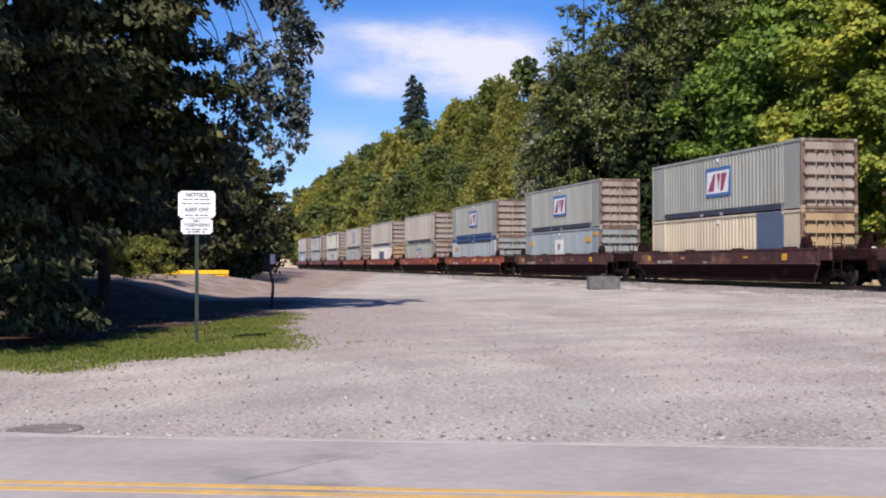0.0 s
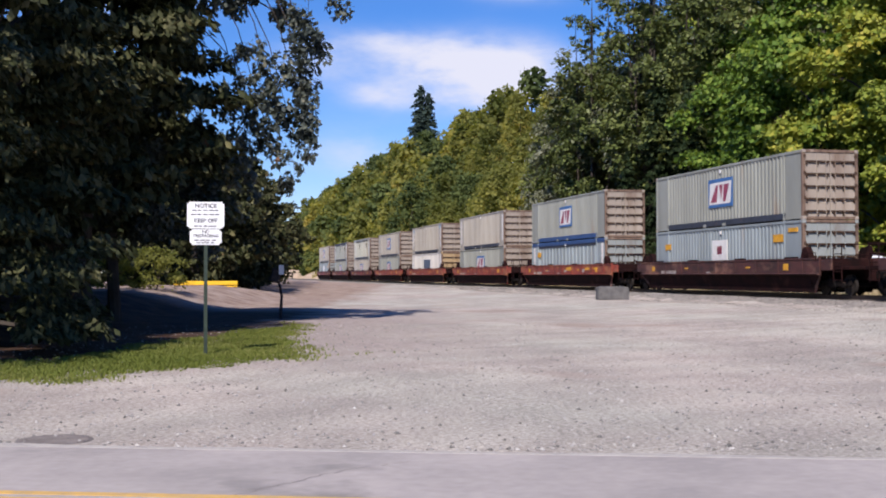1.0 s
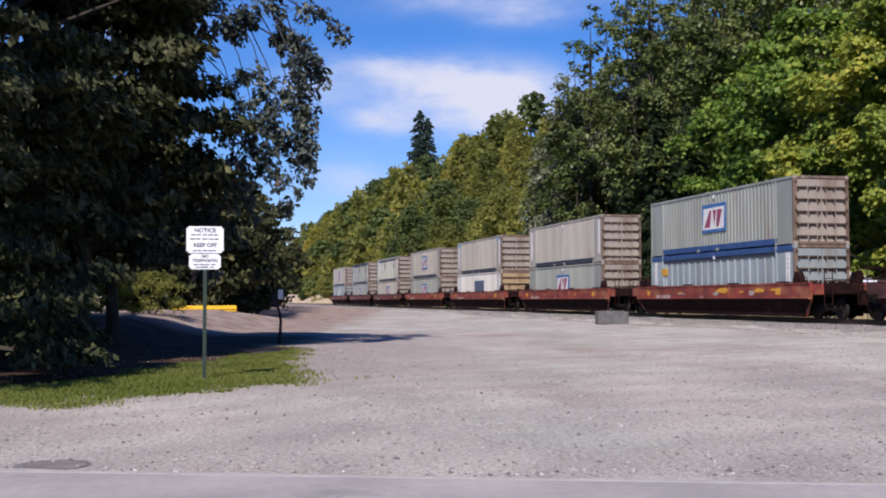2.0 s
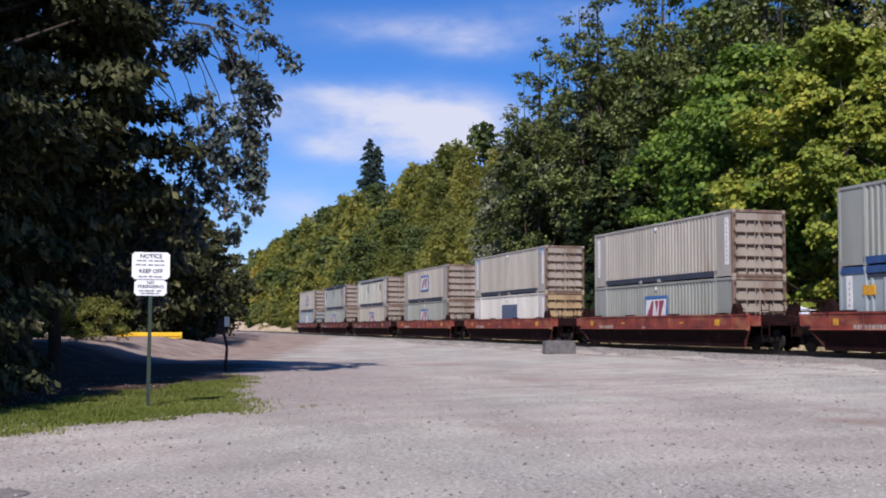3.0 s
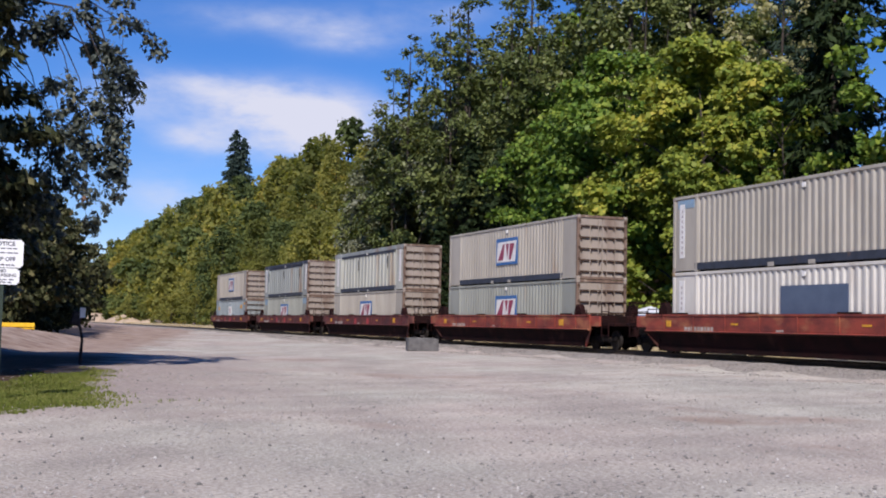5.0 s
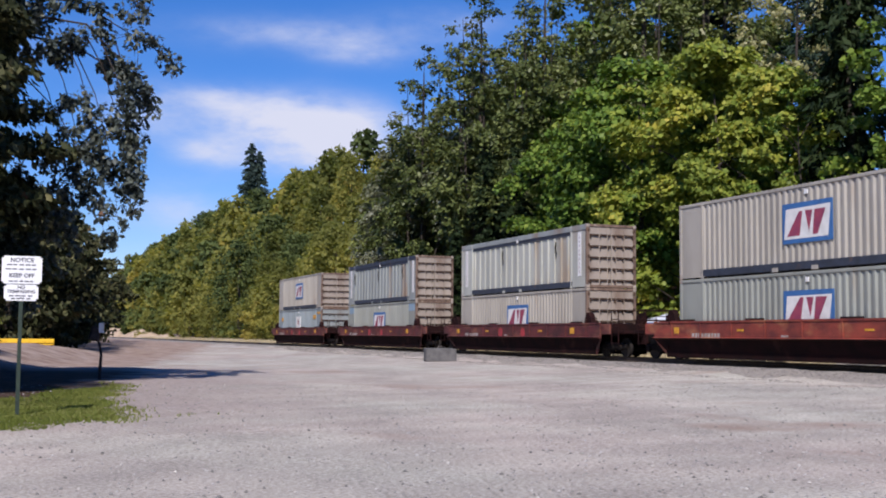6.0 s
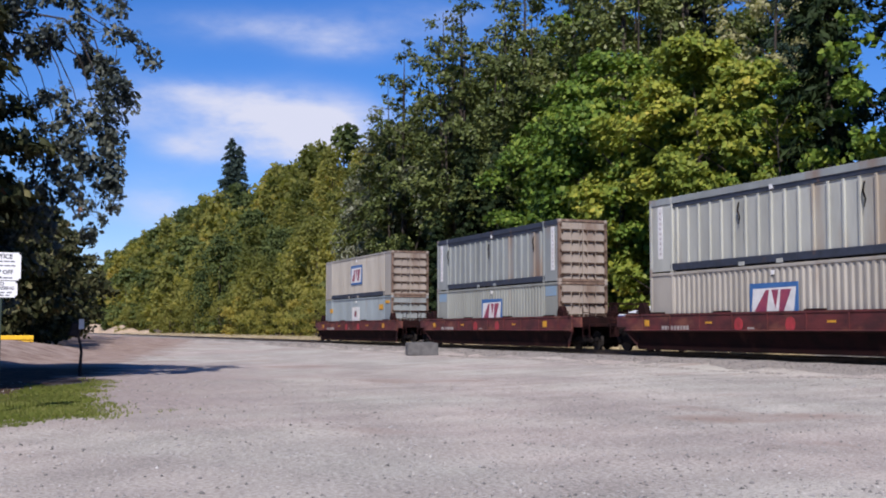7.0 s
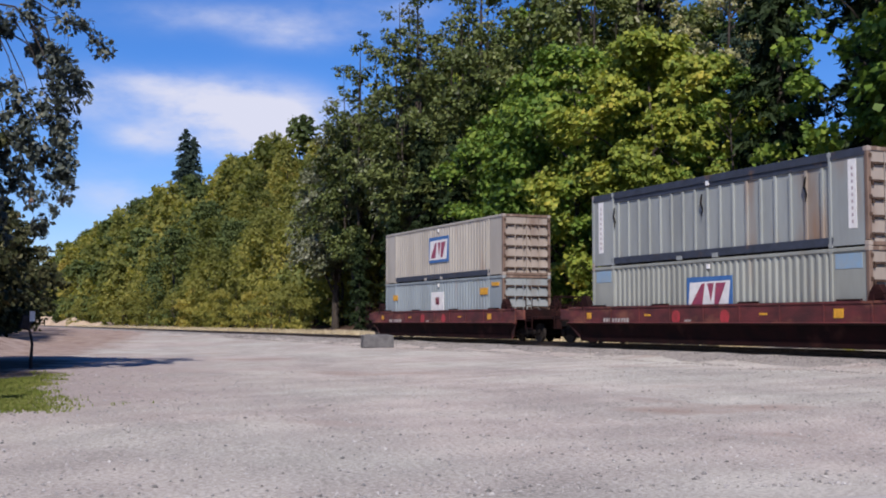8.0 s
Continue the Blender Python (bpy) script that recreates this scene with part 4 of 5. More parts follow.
def tree(name, label, rng_seed, height, radius, base, clumps, per, leaf, material, trunk_r=.3, slim=.75, droop=.5, profile="round",
         clump_r=(.9, 1.7), hollow=.45, lean=(0, 0), limbs=14, spread=.75, flat=.65, cap=.62, low=1.0):
    """A broadleaf tree: bent tapered trunk, limbs reaching into the crown, and a crown of leaf clumps with gaps."""
    rng = np.random.default_rng(rng_seed)
    t = new(name)
    tagged(t, label, "tree")
    k = rng.random(clumps) ** low
    if profile == "round":
        prof = np.sin(np.pi * np.clip(k * .80 + .17, 0, 1)) ** .75
    elif profile == "tall":
        prof = np.clip(1.15 - k, .12, 1) ** .7 * (.55 + .45 * smooth(0, .2, k))
    elif profile == "full":
        prof = np.clip(1.35 - k, 0, 1) ** .6 * (.92 + .1 * rng.random(clumps))
    else:
        prof = .45 + .55 * smooth(.25, .75, k) * np.sqrt(np.clip(1.25 - k, 0, 1)) * 1.3
    ang = rng.random(clumps) * 2 * np.pi
    lobes = 1 + .20 * np.sin(ang * 3 + rng.random() * 6 + k * 5) + .12 * np.sin(ang * 5 + k * 9 + 1)
    r = radius * prof * lobes * (hollow + (1 - hollow) * rng.random(clumps) ** .5)
    z = base + (height - base) * k
    c = np.stack([r * np.cos(ang) + lean[0] * k, r * np.sin(ang) + lean[1] * k, z], 1)
    radii = clump_r[0] + (clump_r[1] - clump_r[0]) * rng.random(clumps)
    pts, way = clump_leaves(c, radii, per, rng, flat, cap)
    axis = np.stack([lean[0] * (pts[:, 2] / height), lean[1] * (pts[:, 2] / height), pts[:, 2] * .9], 1)
    leaf_mesh("crown", pts, unit(unit(pts - axis) * .7 + way), np.full(len(pts), leaf), material, t, rng, droop, slim, spread=spread)
    bm = bmesh.new()
    zs = np.linspace(-.4, height * .86, 9)
    pth = [(lean[0] * max(q, 0) / height + rng.normal(0, .12) * (i > 0), lean[1] * max(q, 0) / height + rng.normal(0, .12) * (i > 0), q) for i, q in enumerate(zs)]
    tube(bm, pth, [trunk_r * (1.35 if i == 0 else 1 - .86 * i / 8) for i in range(9)], 9)
    part("trunk", bm, BARK, t, "grey-brown bark")
    for i in rng.choice(clumps, min(limbs, clumps), replace=False):
        bm = bmesh.new()
        e = c[i]
        z0 = max(base * .6, e[2] - .55 * math.hypot(e[0], e[1]) - .6)
        s0 = np.array([lean[0] * z0 / height, lean[1] * z0 / height, z0])
        mid = s0 * .45 + e * .55 + np.array([0, 0, .35])
        rr = trunk_r * .34
        tube(bm, [s0, mid, e], [rr, rr * .6, rr * .18], 6)
        part("limb", bm, BARK, t)
    return t


def conifer(name, label, seed, height, radius, material, per=90, needle=.5, base=.08, taper=.8, gaps=0.0):
    """A fir: straight trunk with whorls of drooping boughs, ragged in outline."""
    rng = np.random.default_rng(seed)
    t = new(name)
    tagged(t, label, "tree")
    bm = bmesh.new()
    tube(bm, [(0, 0, -.5), (0, 0, height * .5), (0, 0, height)], [height * .013, height * .008, .03], 8)
    part("trunk", bm, BARK, t)
    pts, outs = [], []
    z = height * base
    while z < height:
        f = (z - height * base) / (height * (1 - base))
        reach = radius * (1 - f) ** taper * (.75 - gaps * .4 + (.5 + gaps) * rng.random()) + .25
        for a in rng.random(6) * 2 * np.pi:
            d = np.array([math.cos(a), math.sin(a), 0])
            m = int(per * (reach / radius + .12))
            q = rng.random(m) ** .7
            p = d[None] * (q * reach)[:, None] + np.array([0, 0, z])[None]
            p[:, 2] -= q ** 1.6 * reach * .42
            p += rng.normal(0, 1, (m, 3)) * (np.array([.16, .16, .12]) * (.35 + reach * .35))
            pts.append(p)
            outs.append(np.repeat(d[None], m, 0))
        z += height * .028 * (.7 + .6 * rng.random())
    pts, outs = np.concatenate(pts), np.concatenate(outs)
    leaf_mesh("crown", pts, outs, np.full(len(pts), needle), material, t, rng, .5, .35)
    return t


def cottonwood(label, seed, height, radius, material, leaders=6, leaves=15000, leaf=.36, base=.17):
    """A tall poplar: several upright leaders side by side, each a ragged flame of small leaf sprays."""
    rng = np.random.default_rng(seed)
    t = new("cottonwood")
    tagged(t, label, "tree")
    cl, ra = [], []
    trunk = bmesh.new()
    tube(trunk, [(0, 0, -.5), (.1, 0, height * .3), (0, .1, height * .62), (0, 0, height * .93)], [.42, .32, .2, .05], 9)
    part("trunk", trunk, BARK, t, "grey furrowed bark")
    for i in range(leaders):
        a = 2 * np.pi * (i + rng.random() * .6) / leaders
        off = radius * (.25 + .42 * rng.random()) * (i > 0)
        foot, tip = np.array([0, 0, height * (.08 + .12 * rng.random())]), np.array([off * math.cos(a), off * math.sin(a), height * (1.0 if i == 0 else .66 + .27 * rng.random())])
        mid = np.array([tip[0] * .8, tip[1] * .8, foot[2] + (tip[2] - foot[2]) * .35])
        bm = bmesh.new()
        tube(bm, [foot, mid, tip], [.17, .11, .02], 6)
        part("leader", bm, BARK, t)
        n = 44
        q = base + (1 - base) * rng.random(n)
        axis = np.where(q[:, None] < .35, foot + (mid - foot) * (q[:, None] / .35), mid + (tip - mid) * ((q[:, None] - .35) / .65))
        wide = radius * .50 * np.clip((1.05 - q) * 2.4, .16, 1) ** .7 * np.clip(.45 + q * 2.2, 0, 1)
        d = rng.random(n) * 2 * np.pi
        rr = wide * (.60 + .55 * rng.random(n))
        cl.append(axis + np.stack([rr * np.cos(d), rr * np.sin(d), rng.normal(0, .3, n)], 1))
        ra.append((.50 + .80 * rng.random(n)) * (.72 + .4 * np.clip((1.05 - q) * 1.6, 0, 1)))
    cl, ra = np.concatenate(cl), np.concatenate(ra)
    pts, way = clump_leaves(cl, ra, leaves // len(cl), rng, .9, .75)
    out = unit(pts - np.array([0, 0, 1.0]) * pts[:, 2:3] * .92)
    leaf_mesh("crown", pts, unit(out * .6 + way), np.full(len(pts), leaf), material, t, rng, .6, .72, spread=.48)
    return t


def stand(thing, x, y, turn=0.0, size=1.0, z=None):
    thing.matrix_basis = Matrix.Translation((x, y, gz(x, y) if z is None else z)) @ pose(0, 0, 0, 0, 0, turn) @ Matrix.Scale(size, 4)
    return thing


def again(thing, x, y, turn, size):
    return copy_thing(thing, Matrix.Translation((x, y, gz(x, y))) @ pose(0, 0, 0, 0, 0, turn) @ Matrix.Diagonal((size / thing.scale[0],) * 3 + (1,)))


# the broadleaf trees beside the lot, their shade put into the leaf colour
def side_trees():
    text = "tall broadleaf tree with drooping summer leaves, shade put into their colour"
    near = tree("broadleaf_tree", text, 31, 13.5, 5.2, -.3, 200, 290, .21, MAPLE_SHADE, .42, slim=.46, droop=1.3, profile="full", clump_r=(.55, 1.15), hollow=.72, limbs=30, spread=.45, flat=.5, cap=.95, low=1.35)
    stand(near, -12.7, 23.6, 160)
    # dead grey twigs low on its sunny side
    rng = np.random.default_rng(70)
    turn = near.matrix_basis.inverted()
    for k in range(9):
        a = turn @ Vector((-8.3 + .2 * rng.random(), 19.3, 6.1 + .3 * k / 2))
        b = turn @ Vector((-7.3 + .3 * rng.random(), 18.9, 6.5 + .28 * k + .3 * rng.random()))
        c = turn @ Vector((-6.4 + .5 * rng.random(), 18.7, 7.0 + .33 * k + .5 * rng.random()))
        bm = bmesh.new()
        tube(bm, [a, b, c], [.022, .014, .004], 5)
        tube(bm, [b, b.lerp(c, .5) + Vector((.0, .0, .35)), c + Vector((.0, .0, .55))], [.010, .007, .003], 5)
        part("bare_twig", bm, DEAD_WOOD, near, "bare grey dead twig")
    specs = [(-13.4, 30.5, 15, 5.9, 32, "round", 1.5, 150), (-12.9, 38.0, 15.5, 5.0, 33, "round", 2.2, 150), (-11.0, 35.4, 16.5, 4.0, 37, "full", 2.6, 170)]
    for x, y, h, r, seed, prof, low, n in specs:
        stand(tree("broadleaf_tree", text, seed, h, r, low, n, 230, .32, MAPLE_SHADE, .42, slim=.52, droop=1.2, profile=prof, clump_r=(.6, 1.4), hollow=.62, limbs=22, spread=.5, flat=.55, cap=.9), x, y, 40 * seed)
    # an unseen tree added nearer the road, so that its shade falls on the first
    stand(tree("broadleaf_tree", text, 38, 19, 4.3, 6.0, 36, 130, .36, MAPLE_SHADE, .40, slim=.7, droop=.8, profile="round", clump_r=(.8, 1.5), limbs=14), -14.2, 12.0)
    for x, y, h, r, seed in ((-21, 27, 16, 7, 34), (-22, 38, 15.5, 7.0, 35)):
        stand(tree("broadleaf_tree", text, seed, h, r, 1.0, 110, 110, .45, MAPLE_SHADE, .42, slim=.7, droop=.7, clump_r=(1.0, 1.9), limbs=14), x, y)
    far = tree("broadleaf_tree", "dense green tree at the edge of the lot, shade put into its leaf colour", 36, 13, 5.5, .4, 90, 66, .56, MAPLE_SHADE, .3, clump_r=(.9, 1.7), limbs=8)
    stand(far, -17.2, 82, 0, .85)
    for x, y, a, s in ((-27, 58, 50, 1.0), (-25, 72, 50, .95), (-17.4, 92, 120, .85), (-18.4, 103, 200, .9), (-20.6, 117, 290, .95), (-23, 135, 20, 1.05), (-24, 157, 80, 1.1), (-24, 100, 30, 1.1), (-28, 125, 30, 1.2), (-29, 186, 140, 1.0), (-22, 88, 100, 1.1), (-19.5, 47, 220, .75), (-17.5, 41, 310, .6)):
        again(far, x, y, a, s)


def overhang():
    """The long bough of the third tree that reaches out over the lot, with hanging sprays."""
    rng = np.random.default_rng(77)
    t = new("broadleaf_tree")
    tagged(t, "slender broadleaf tree with long hanging boughs over the lot", "tree")
    t.matrix_basis = Matrix.Translation((-10.3, 37.0, gz(-10.3, 37.0))) @ Matrix.Scale(.82, 4)
    bm = bmesh.new()
    tube(bm, [(0, 0, -.4), (-.3, .1, 5), (-.2, .2, 9), (.4, .2, 12.5), (1.2, .1, 15.5)], [.26, .22, .17, .12, .05], 9)
    part("trunk", bm, BARK, t)
    clumps, radii = [], []

    def bough(pts, thick, first, count, loose, big):
        """One limb or hanging branch through four points, leafy from the given third onwards."""
        P = np.array(pts)
        bm = bmesh.new()
        tube(bm, pts, [thick, thick * .7, thick * .42, thick * .15], 6)
        part("limb" if thick > .04 else "hanging_branch", bm, BARK, t)
        for k in range(count):
            f = first + (3 - first) * rng.random()
            i = min(int(f), 2)
            a = P[i] * (1 - (f - i)) + P[i + 1] * (f - i)
            q = a + rng.normal(0, loose, 3) - np.array([0, 0, .25 * rng.random()])
            clumps.append(q)
            radii.append(big * (.55 + .75 * rng.random()))
            if k % 2 == 0:
                bm = bmesh.new()
                tube(bm, [a, a * .5 + q * .5 + np.array([.06, 0, .05]), q], [.016, .011, .005], 5)
                part("twig", bm, BARK, t)

    # arching limbs
    for x1, z0, z1, z2, x3, z3, y3 in ((5.6, 11.4, 13.9, 13.5, 8.2, 10.9, -.3), (5.2, 12.4, 14.6, 14.5, 8.4, 12.6, .3), (4.6, 13.6, 15.8, 15.6, 7.9, 14.2, -.5), (4.4, 14.6, 16.8, 16.8, 7.4, 15.6, .5), (5.0, 11.8, 13.2, 12.9, 7.0, 11.7, .8)):
        bough([(.3, .2, z0), (2.6, y3 * .4, z1), (x1, y3 * .8, z2), (x3, y3, z3)], .085, 1.0, 24, .40, .42)
    # branches that hang from them, bare where they leave the limb
    for xa, za, xb, zb, yy in ((4.0, 12.9, 5.6, 7.0, .2), (4.6, 13.3, 6.4, 6.6, -.3), (5.4, 13.4, 7.2, 7.4, .1), (6.0, 13.2, 7.7, 6.3, -.2), (3.4, 12.6, 5.1, 6.0, .4), (6.6, 13.0, 7.4, 8.6, .5),
                               (3.0, 11.8, 6.5, 5.3, -.1), (2.4, 11.2, 5.2, 4.8, -.5), (2.0, 10.2, 4.4, 4.0, .3), (1.4, 9.2, 3.9, 3.2, -.3), (5.0, 12.8, 6.9, 5.6, .6), (1.0, 8.2, 3.2, 2.4, .5)):
        m1 = (xa + (xb - xa) * .45, yy, za + (zb - za) * .25)
        m2 = (xa + (xb - xa) * .85, yy + .1, za + (zb - za) * .65)
        bough([(xa, yy, za), m1, m2, (xb, yy, zb)], .030, 1.15, 17, .26, .34)
    # inner foliage round the stem
    for k in range(46):
        clumps.append(np.array([-1.4 + 3.4 * rng.random(), rng.normal(0, 1.2), 3.0 + 8.0 * rng.random()]))
        radii.append(.5 + .5 * rng.random())
    for k in range(26):
        clumps.append(np.array([-1.0 + 3.6 * rng.random(), rng.normal(0, 1.2), 13.8 + 4.5 * rng.random()]))
        radii.append(.6 + .5 * rng.random())
    pts, way = clump_leaves(np.array(clumps), np.array(radii), 62, rng, 1.1, 0)
    leaf_mesh("crown", pts, unit(way + np.array([.2, -.2, 0])), np.full(len(pts), .25), BOUGH_LEAF, t, rng, 1.2, .6, spread=.6)


side_trees()
overhang()


# the tall wood behind the track
def track_tree(thing, s, d, turn=0, size=1.0):
    p = at_track(s, d)
    return stand(thing, p.x, p.y, turn, size)


def again_track(thing, s, d, turn=0, size=1.0):
    p = at_track(s, d)
    return again(thing, p.x, p.y, turn, size)


def right_wood():
    text = "large sunlit maple with bright green leaves"
    maple_a = tree("bigleaf_maple", text, 41, 19, 6.6, 1.6, 115, 170, .36, MAPLE_SUN, .26, spread=.5, slim=.85, clump_r=(.75, 1.75), hollow=.72, limbs=12, flat=.75, cap=.8)
    maple_b = tree("bigleaf_maple", text, 42, 21, 6.8, 2.4, 115, 170, .36, MAPLE_SUN, .26, spread=.5, slim=.85, clump_r=(.75, 1.75), hollow=.72, limbs=12, flat=.75, cap=.8)
    grey = "tall grey-green cottonwood with small shimmering leaves"
    poplar_a = cottonwood(grey, 43, 29, 5.6, POPLAR, 6)
    poplar_b = cottonwood(grey, 44, 31, 6.0, POPLAR, 7)
    silver = cottonwood("cottonwood with silvery leaf undersides turned to the light", 48, 24, 4.9, SILVER_POPLAR, 5, 11000)
    pale = tree("pale_willow", "sparse pale silvery-yellow tree above the maples", 46, 21, 3.4, 6, 80, 60, .32, PALE_LEAF, .22, slim=.5, clump_r=(.5, 1.1), limbs=22)
    track_tree(pale, 61.5, 48.5, 0, 1.12)
    fir = conifer("fir_tree", "dark green fir with drooping boughs", 45, 32, 5.2, NEEDLE, 40, .75)
    golden = tree("bigleaf_maple", "sunlit maple with leaves turning yellow", 47, 17, 5.6, .6, 115, 160, .35, MAPLE_YELLOW, .24, spread=.5, slim=.85, clump_r=(.7, 1.5), hollow=.7, limbs=10, flat=.75, cap=.8)
    track_tree(golden, 55.5, 38.0)
    for s, d, a, z in ((60, 40.5, 130, .95), (51, 38.6, 250, .86)):
        again_track(golden, s, d, a, z)
    track_tree(maple_a, 65, 38.6, 70, .95)
    for s, d, a, z in ((74, 39.5, 140, .85), (30, 38.5, 30, 1.05), (20, 40, 300, 1.1)):
        again_track(maple_a, s, d, a, z)
    track_tree(maple_b, 60, 45, 20, .72)
    for s, d, a, z in ((82, 46, 110, .95), (71, 46, 10, .72), (100, 58, 40, 1.25), (88, 62, 140, 1.3), (113, 55, 220, 1.1)):
        again_track(maple_b, s, d, a, z)
    track_tree(poplar_a, 106, 38.5, 0, .98)
    track_tree(poplar_b, 95, 40)
    for s, d, a, z in ((86, 42, 90, 1.05), (108, 45, 30, .85), (77, 46, 210, 1.12), (113, 43, 250, .8)):
        again_track(poplar_a, s, d, a, z)
    for s, d, a, z in ((99, 47, 150, 1.0), (80, 54, 60, 1.05)):
        again_track(poplar_b, s, d, a, z)
    track_tree(silver, 111, 37.8, 0, .95)
    again_track(silver, 103, 42.5, 80, 1.22)
    track_tree(fir, 82, 57, 0, 1.12)
    for s, d, a, z in ((76, 62, 40, 1.0), (98, 56, 10, .9)):
        again_track(fir, s, d, a, z)
    # dark cedars and the thin maples among them; smaller cedars added in place of shade
    cedar = conifer("cedar_tree", "dense dark cedar with hanging sprays, deep shade put into its colour", 49, 24, 2.5, CEDAR, 46, .62, .01, .4, .3)
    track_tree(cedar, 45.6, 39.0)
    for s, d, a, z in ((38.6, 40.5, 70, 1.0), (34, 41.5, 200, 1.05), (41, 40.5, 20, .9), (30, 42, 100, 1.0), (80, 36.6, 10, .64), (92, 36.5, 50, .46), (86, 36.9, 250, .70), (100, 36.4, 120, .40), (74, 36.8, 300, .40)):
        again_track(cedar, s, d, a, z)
    thin = tree("bigleaf_maple", "slender maple with sparse bright leaves before dark cedars", 50, 20, 4.6, 1.0, 70, 75, .30, MAPLE_SUN, .20, spread=.7, slim=.85, clump_r=(.4, 1.0), hollow=.5, limbs=16, flat=.7)
    track_tree(thin, 46.5, 36.6, 30, .66)
    again_track(thin, 36.5, 37.0, 150, 1.02)


def hillside():
    kinds = []
    for n, size, seeds in ((44, .50, (51, 52, 53)), (12, .95, (56, 57, 58))):
        for seed, h, r, mat, tone in zip(seeds, (14, 16, 15), (4.6, 3.9, 4.4), (HILL_LEAF, HILL_LEAF, HILL_DARK), ("yellow-green", "yellow-green", "deep green")):
            kinds.append(tree("hillside_tree", tone + " broadleaf tree on the far wooded slope", seed, h, r, .2, 100, n, size, mat, .25, spread=.58, clump_r=(.7, 1.7), limbs=3, flat=1.2, cap=.5, hollow=.4, profile="round" if seed % 2 else "tall"))
    rng = np.random.default_rng(54)
    rows = ((37.5, 7.0, 114, 560, .80), (45, 8.5, 114, 560, .92), (54, 14, 110, 620, .95), (64, 12, 105, 660, 1.0), (76, 13, 100, 720, 1.1))
    used = set()
    for d, step, s0, s1, size in rows:
        s = s0
        while s < s1:
            k = int(rng.choice(3, p=(.34, .28, .38) if d < 40 else (.40, .32, .28))) + (0 if s < 215 else 3)
            q, e = s + rng.normal(0, 1.5), d + rng.normal(0, 1.6)
            sz = size * (.78 + .40 * rng.random()) * (1.04 + .20 * float(smooth(150, 380, s)))
            if k not in used:
                track_tree(kinds[k], q, e, rng.random() * 360, sz)
                used.add(k)
            else:
                again_track(kinds[k], q, e, rng.random() * 360, sz)
            s += step * (.8 + .5 * rng.random()) * (1 + max(0, s - 250) / 350)
    spire = conifer("fir_tree", "tall dark fir standing above the wooded ridge", 55, 31, 4.0, RIDGE_NEEDLE, 42, 1.2, .05, .55, .6)
    track_tree(spire, 360, 73.2, 0, 1.16)
    again_track(spire, 360, 75.6, 90, 1.08)
    again_track(spire, 357, 72.0, 30, .86)
    for s, d, z in ((440, 72, .5), (520, 70, .55)):
        again_track(spire, s, d, s, z)


def bushes():
    bush = tree("willow_bush", "pale olive green willow bush beside the track", 61, 4.6, 2.4, .1, 46, 46, .36, HILL_LEAF, .07, slim=.4, clump_r=(.5, 1.0), limbs=6)
    track_tree(bush, 112, 33.4)
    for s, d, a, z in ((120, 33.8, 40, 1.1), (131, 34.2, 90, .9), (143, 33.6, 160, 1.0), (158, 34, 220, 1.2), (176, 34.5, 10, 1.1), (196, 34, 70, 1.1), (222, 34, 120, 1.2), (250, 34.5, 200, 1.3),
                       (285, 34, 250, 1.3), (44, 34.5, 190, .9), (36, 33.6, 300, .8)):
        again_track(bush, s, d, a, z)
    low = tree("roadside_bush", "low rounded light green bush at the edge of the lot", 62, 2.0, 1.5, .05, 26, 80, .14, HILL_LEAF, .04, clump_r=(.3, .6), limbs=4)
    stand(low, -13.6, 56, 0, 1.0)
    for x, y, a, s in ((-15.4, 55, 60, .8), (-17, 54, 10, .9)):
        again(low, x, y, a, s)


def earth_banks():
    """Low pale banks of bare earth at the foot of the slope."""
    rng = np.random.default_rng(12)
    for s0, s1, h in ((235, 262, 1.1), (275, 325, 2.0), (335, 420, 2.8)):
        verts, faces = [], []
        n, m = 16, 7
        for i in range(n + 1):
            f = i / n
            for j in range(m):
                g = j / (m - 1)
                up = math.sin(math.pi * f) ** .6 * math.sin(math.pi * min(g * .8, 1)) * h
                p = at_track(s0 + (s1 - s0) * f, 30.4 + 5.5 * g)
                verts.append((p.x, p.y, gz(p.x, p.y) - .05 + up * (.85 + .3 * rng.random())))
        faces = [(i * m + j, i * m + j + 1, (i + 1) * m + j + 1, (i + 1) * m + j)[::-1] for i in range(n) for j in range(m - 1)]
        ob = mesh_object("earth_bank", verts, faces, EARTH)
        tagged(ob, "pale bank of bare earth at the foot of the wood", "earth bank", kind="structure")


earth_banks()
right_wood()
hillside()
bushes()


# ---------------------------------------------------------------- grass
def blades(name, x, y, tall, material, label, seed, width=.014):
    rng = np.random.default_rng(seed)
    n = len(x)
    z = ground_z(x, y)
    base = np.stack([x, y, z], 1)
    h = tall * (.5 + .9 * rng.random(n))
    a = rng.random(n) * 6.283
    side = np.stack([np.cos(a), np.sin(a), np.zeros(n)], 1) * (width * (.6 + .8 * rng.random(n)))[:, None]
    bend = np.stack([rng.normal(0, .4, n), rng.normal(0, .4, n), np.ones(n)], 1) * h[:, None]
    v = np.empty((n, 3, 3))
    v[:, 0], v[:, 1], v[:, 2] = base - side, base + side, base + bend
    ob = mesh_object(name, v.reshape(-1, 3).tolist(), np.arange(n * 3).reshape(-1, 3).tolist(), material)
    return tagged(ob, label, "grass", kind="stuff")


def inside(x, y, poly):
    hit = np.zeros(len(x), bool)
    for (x0, y0), (x1, y1) in zip(poly, poly[1:] + poly[:1]):
        hit ^= ((y0 > y) != (y1 > y)) & (x < (x1 - x0) * (y - y0) / (y1 - y0 + 1e-12) + x0)
    return hit


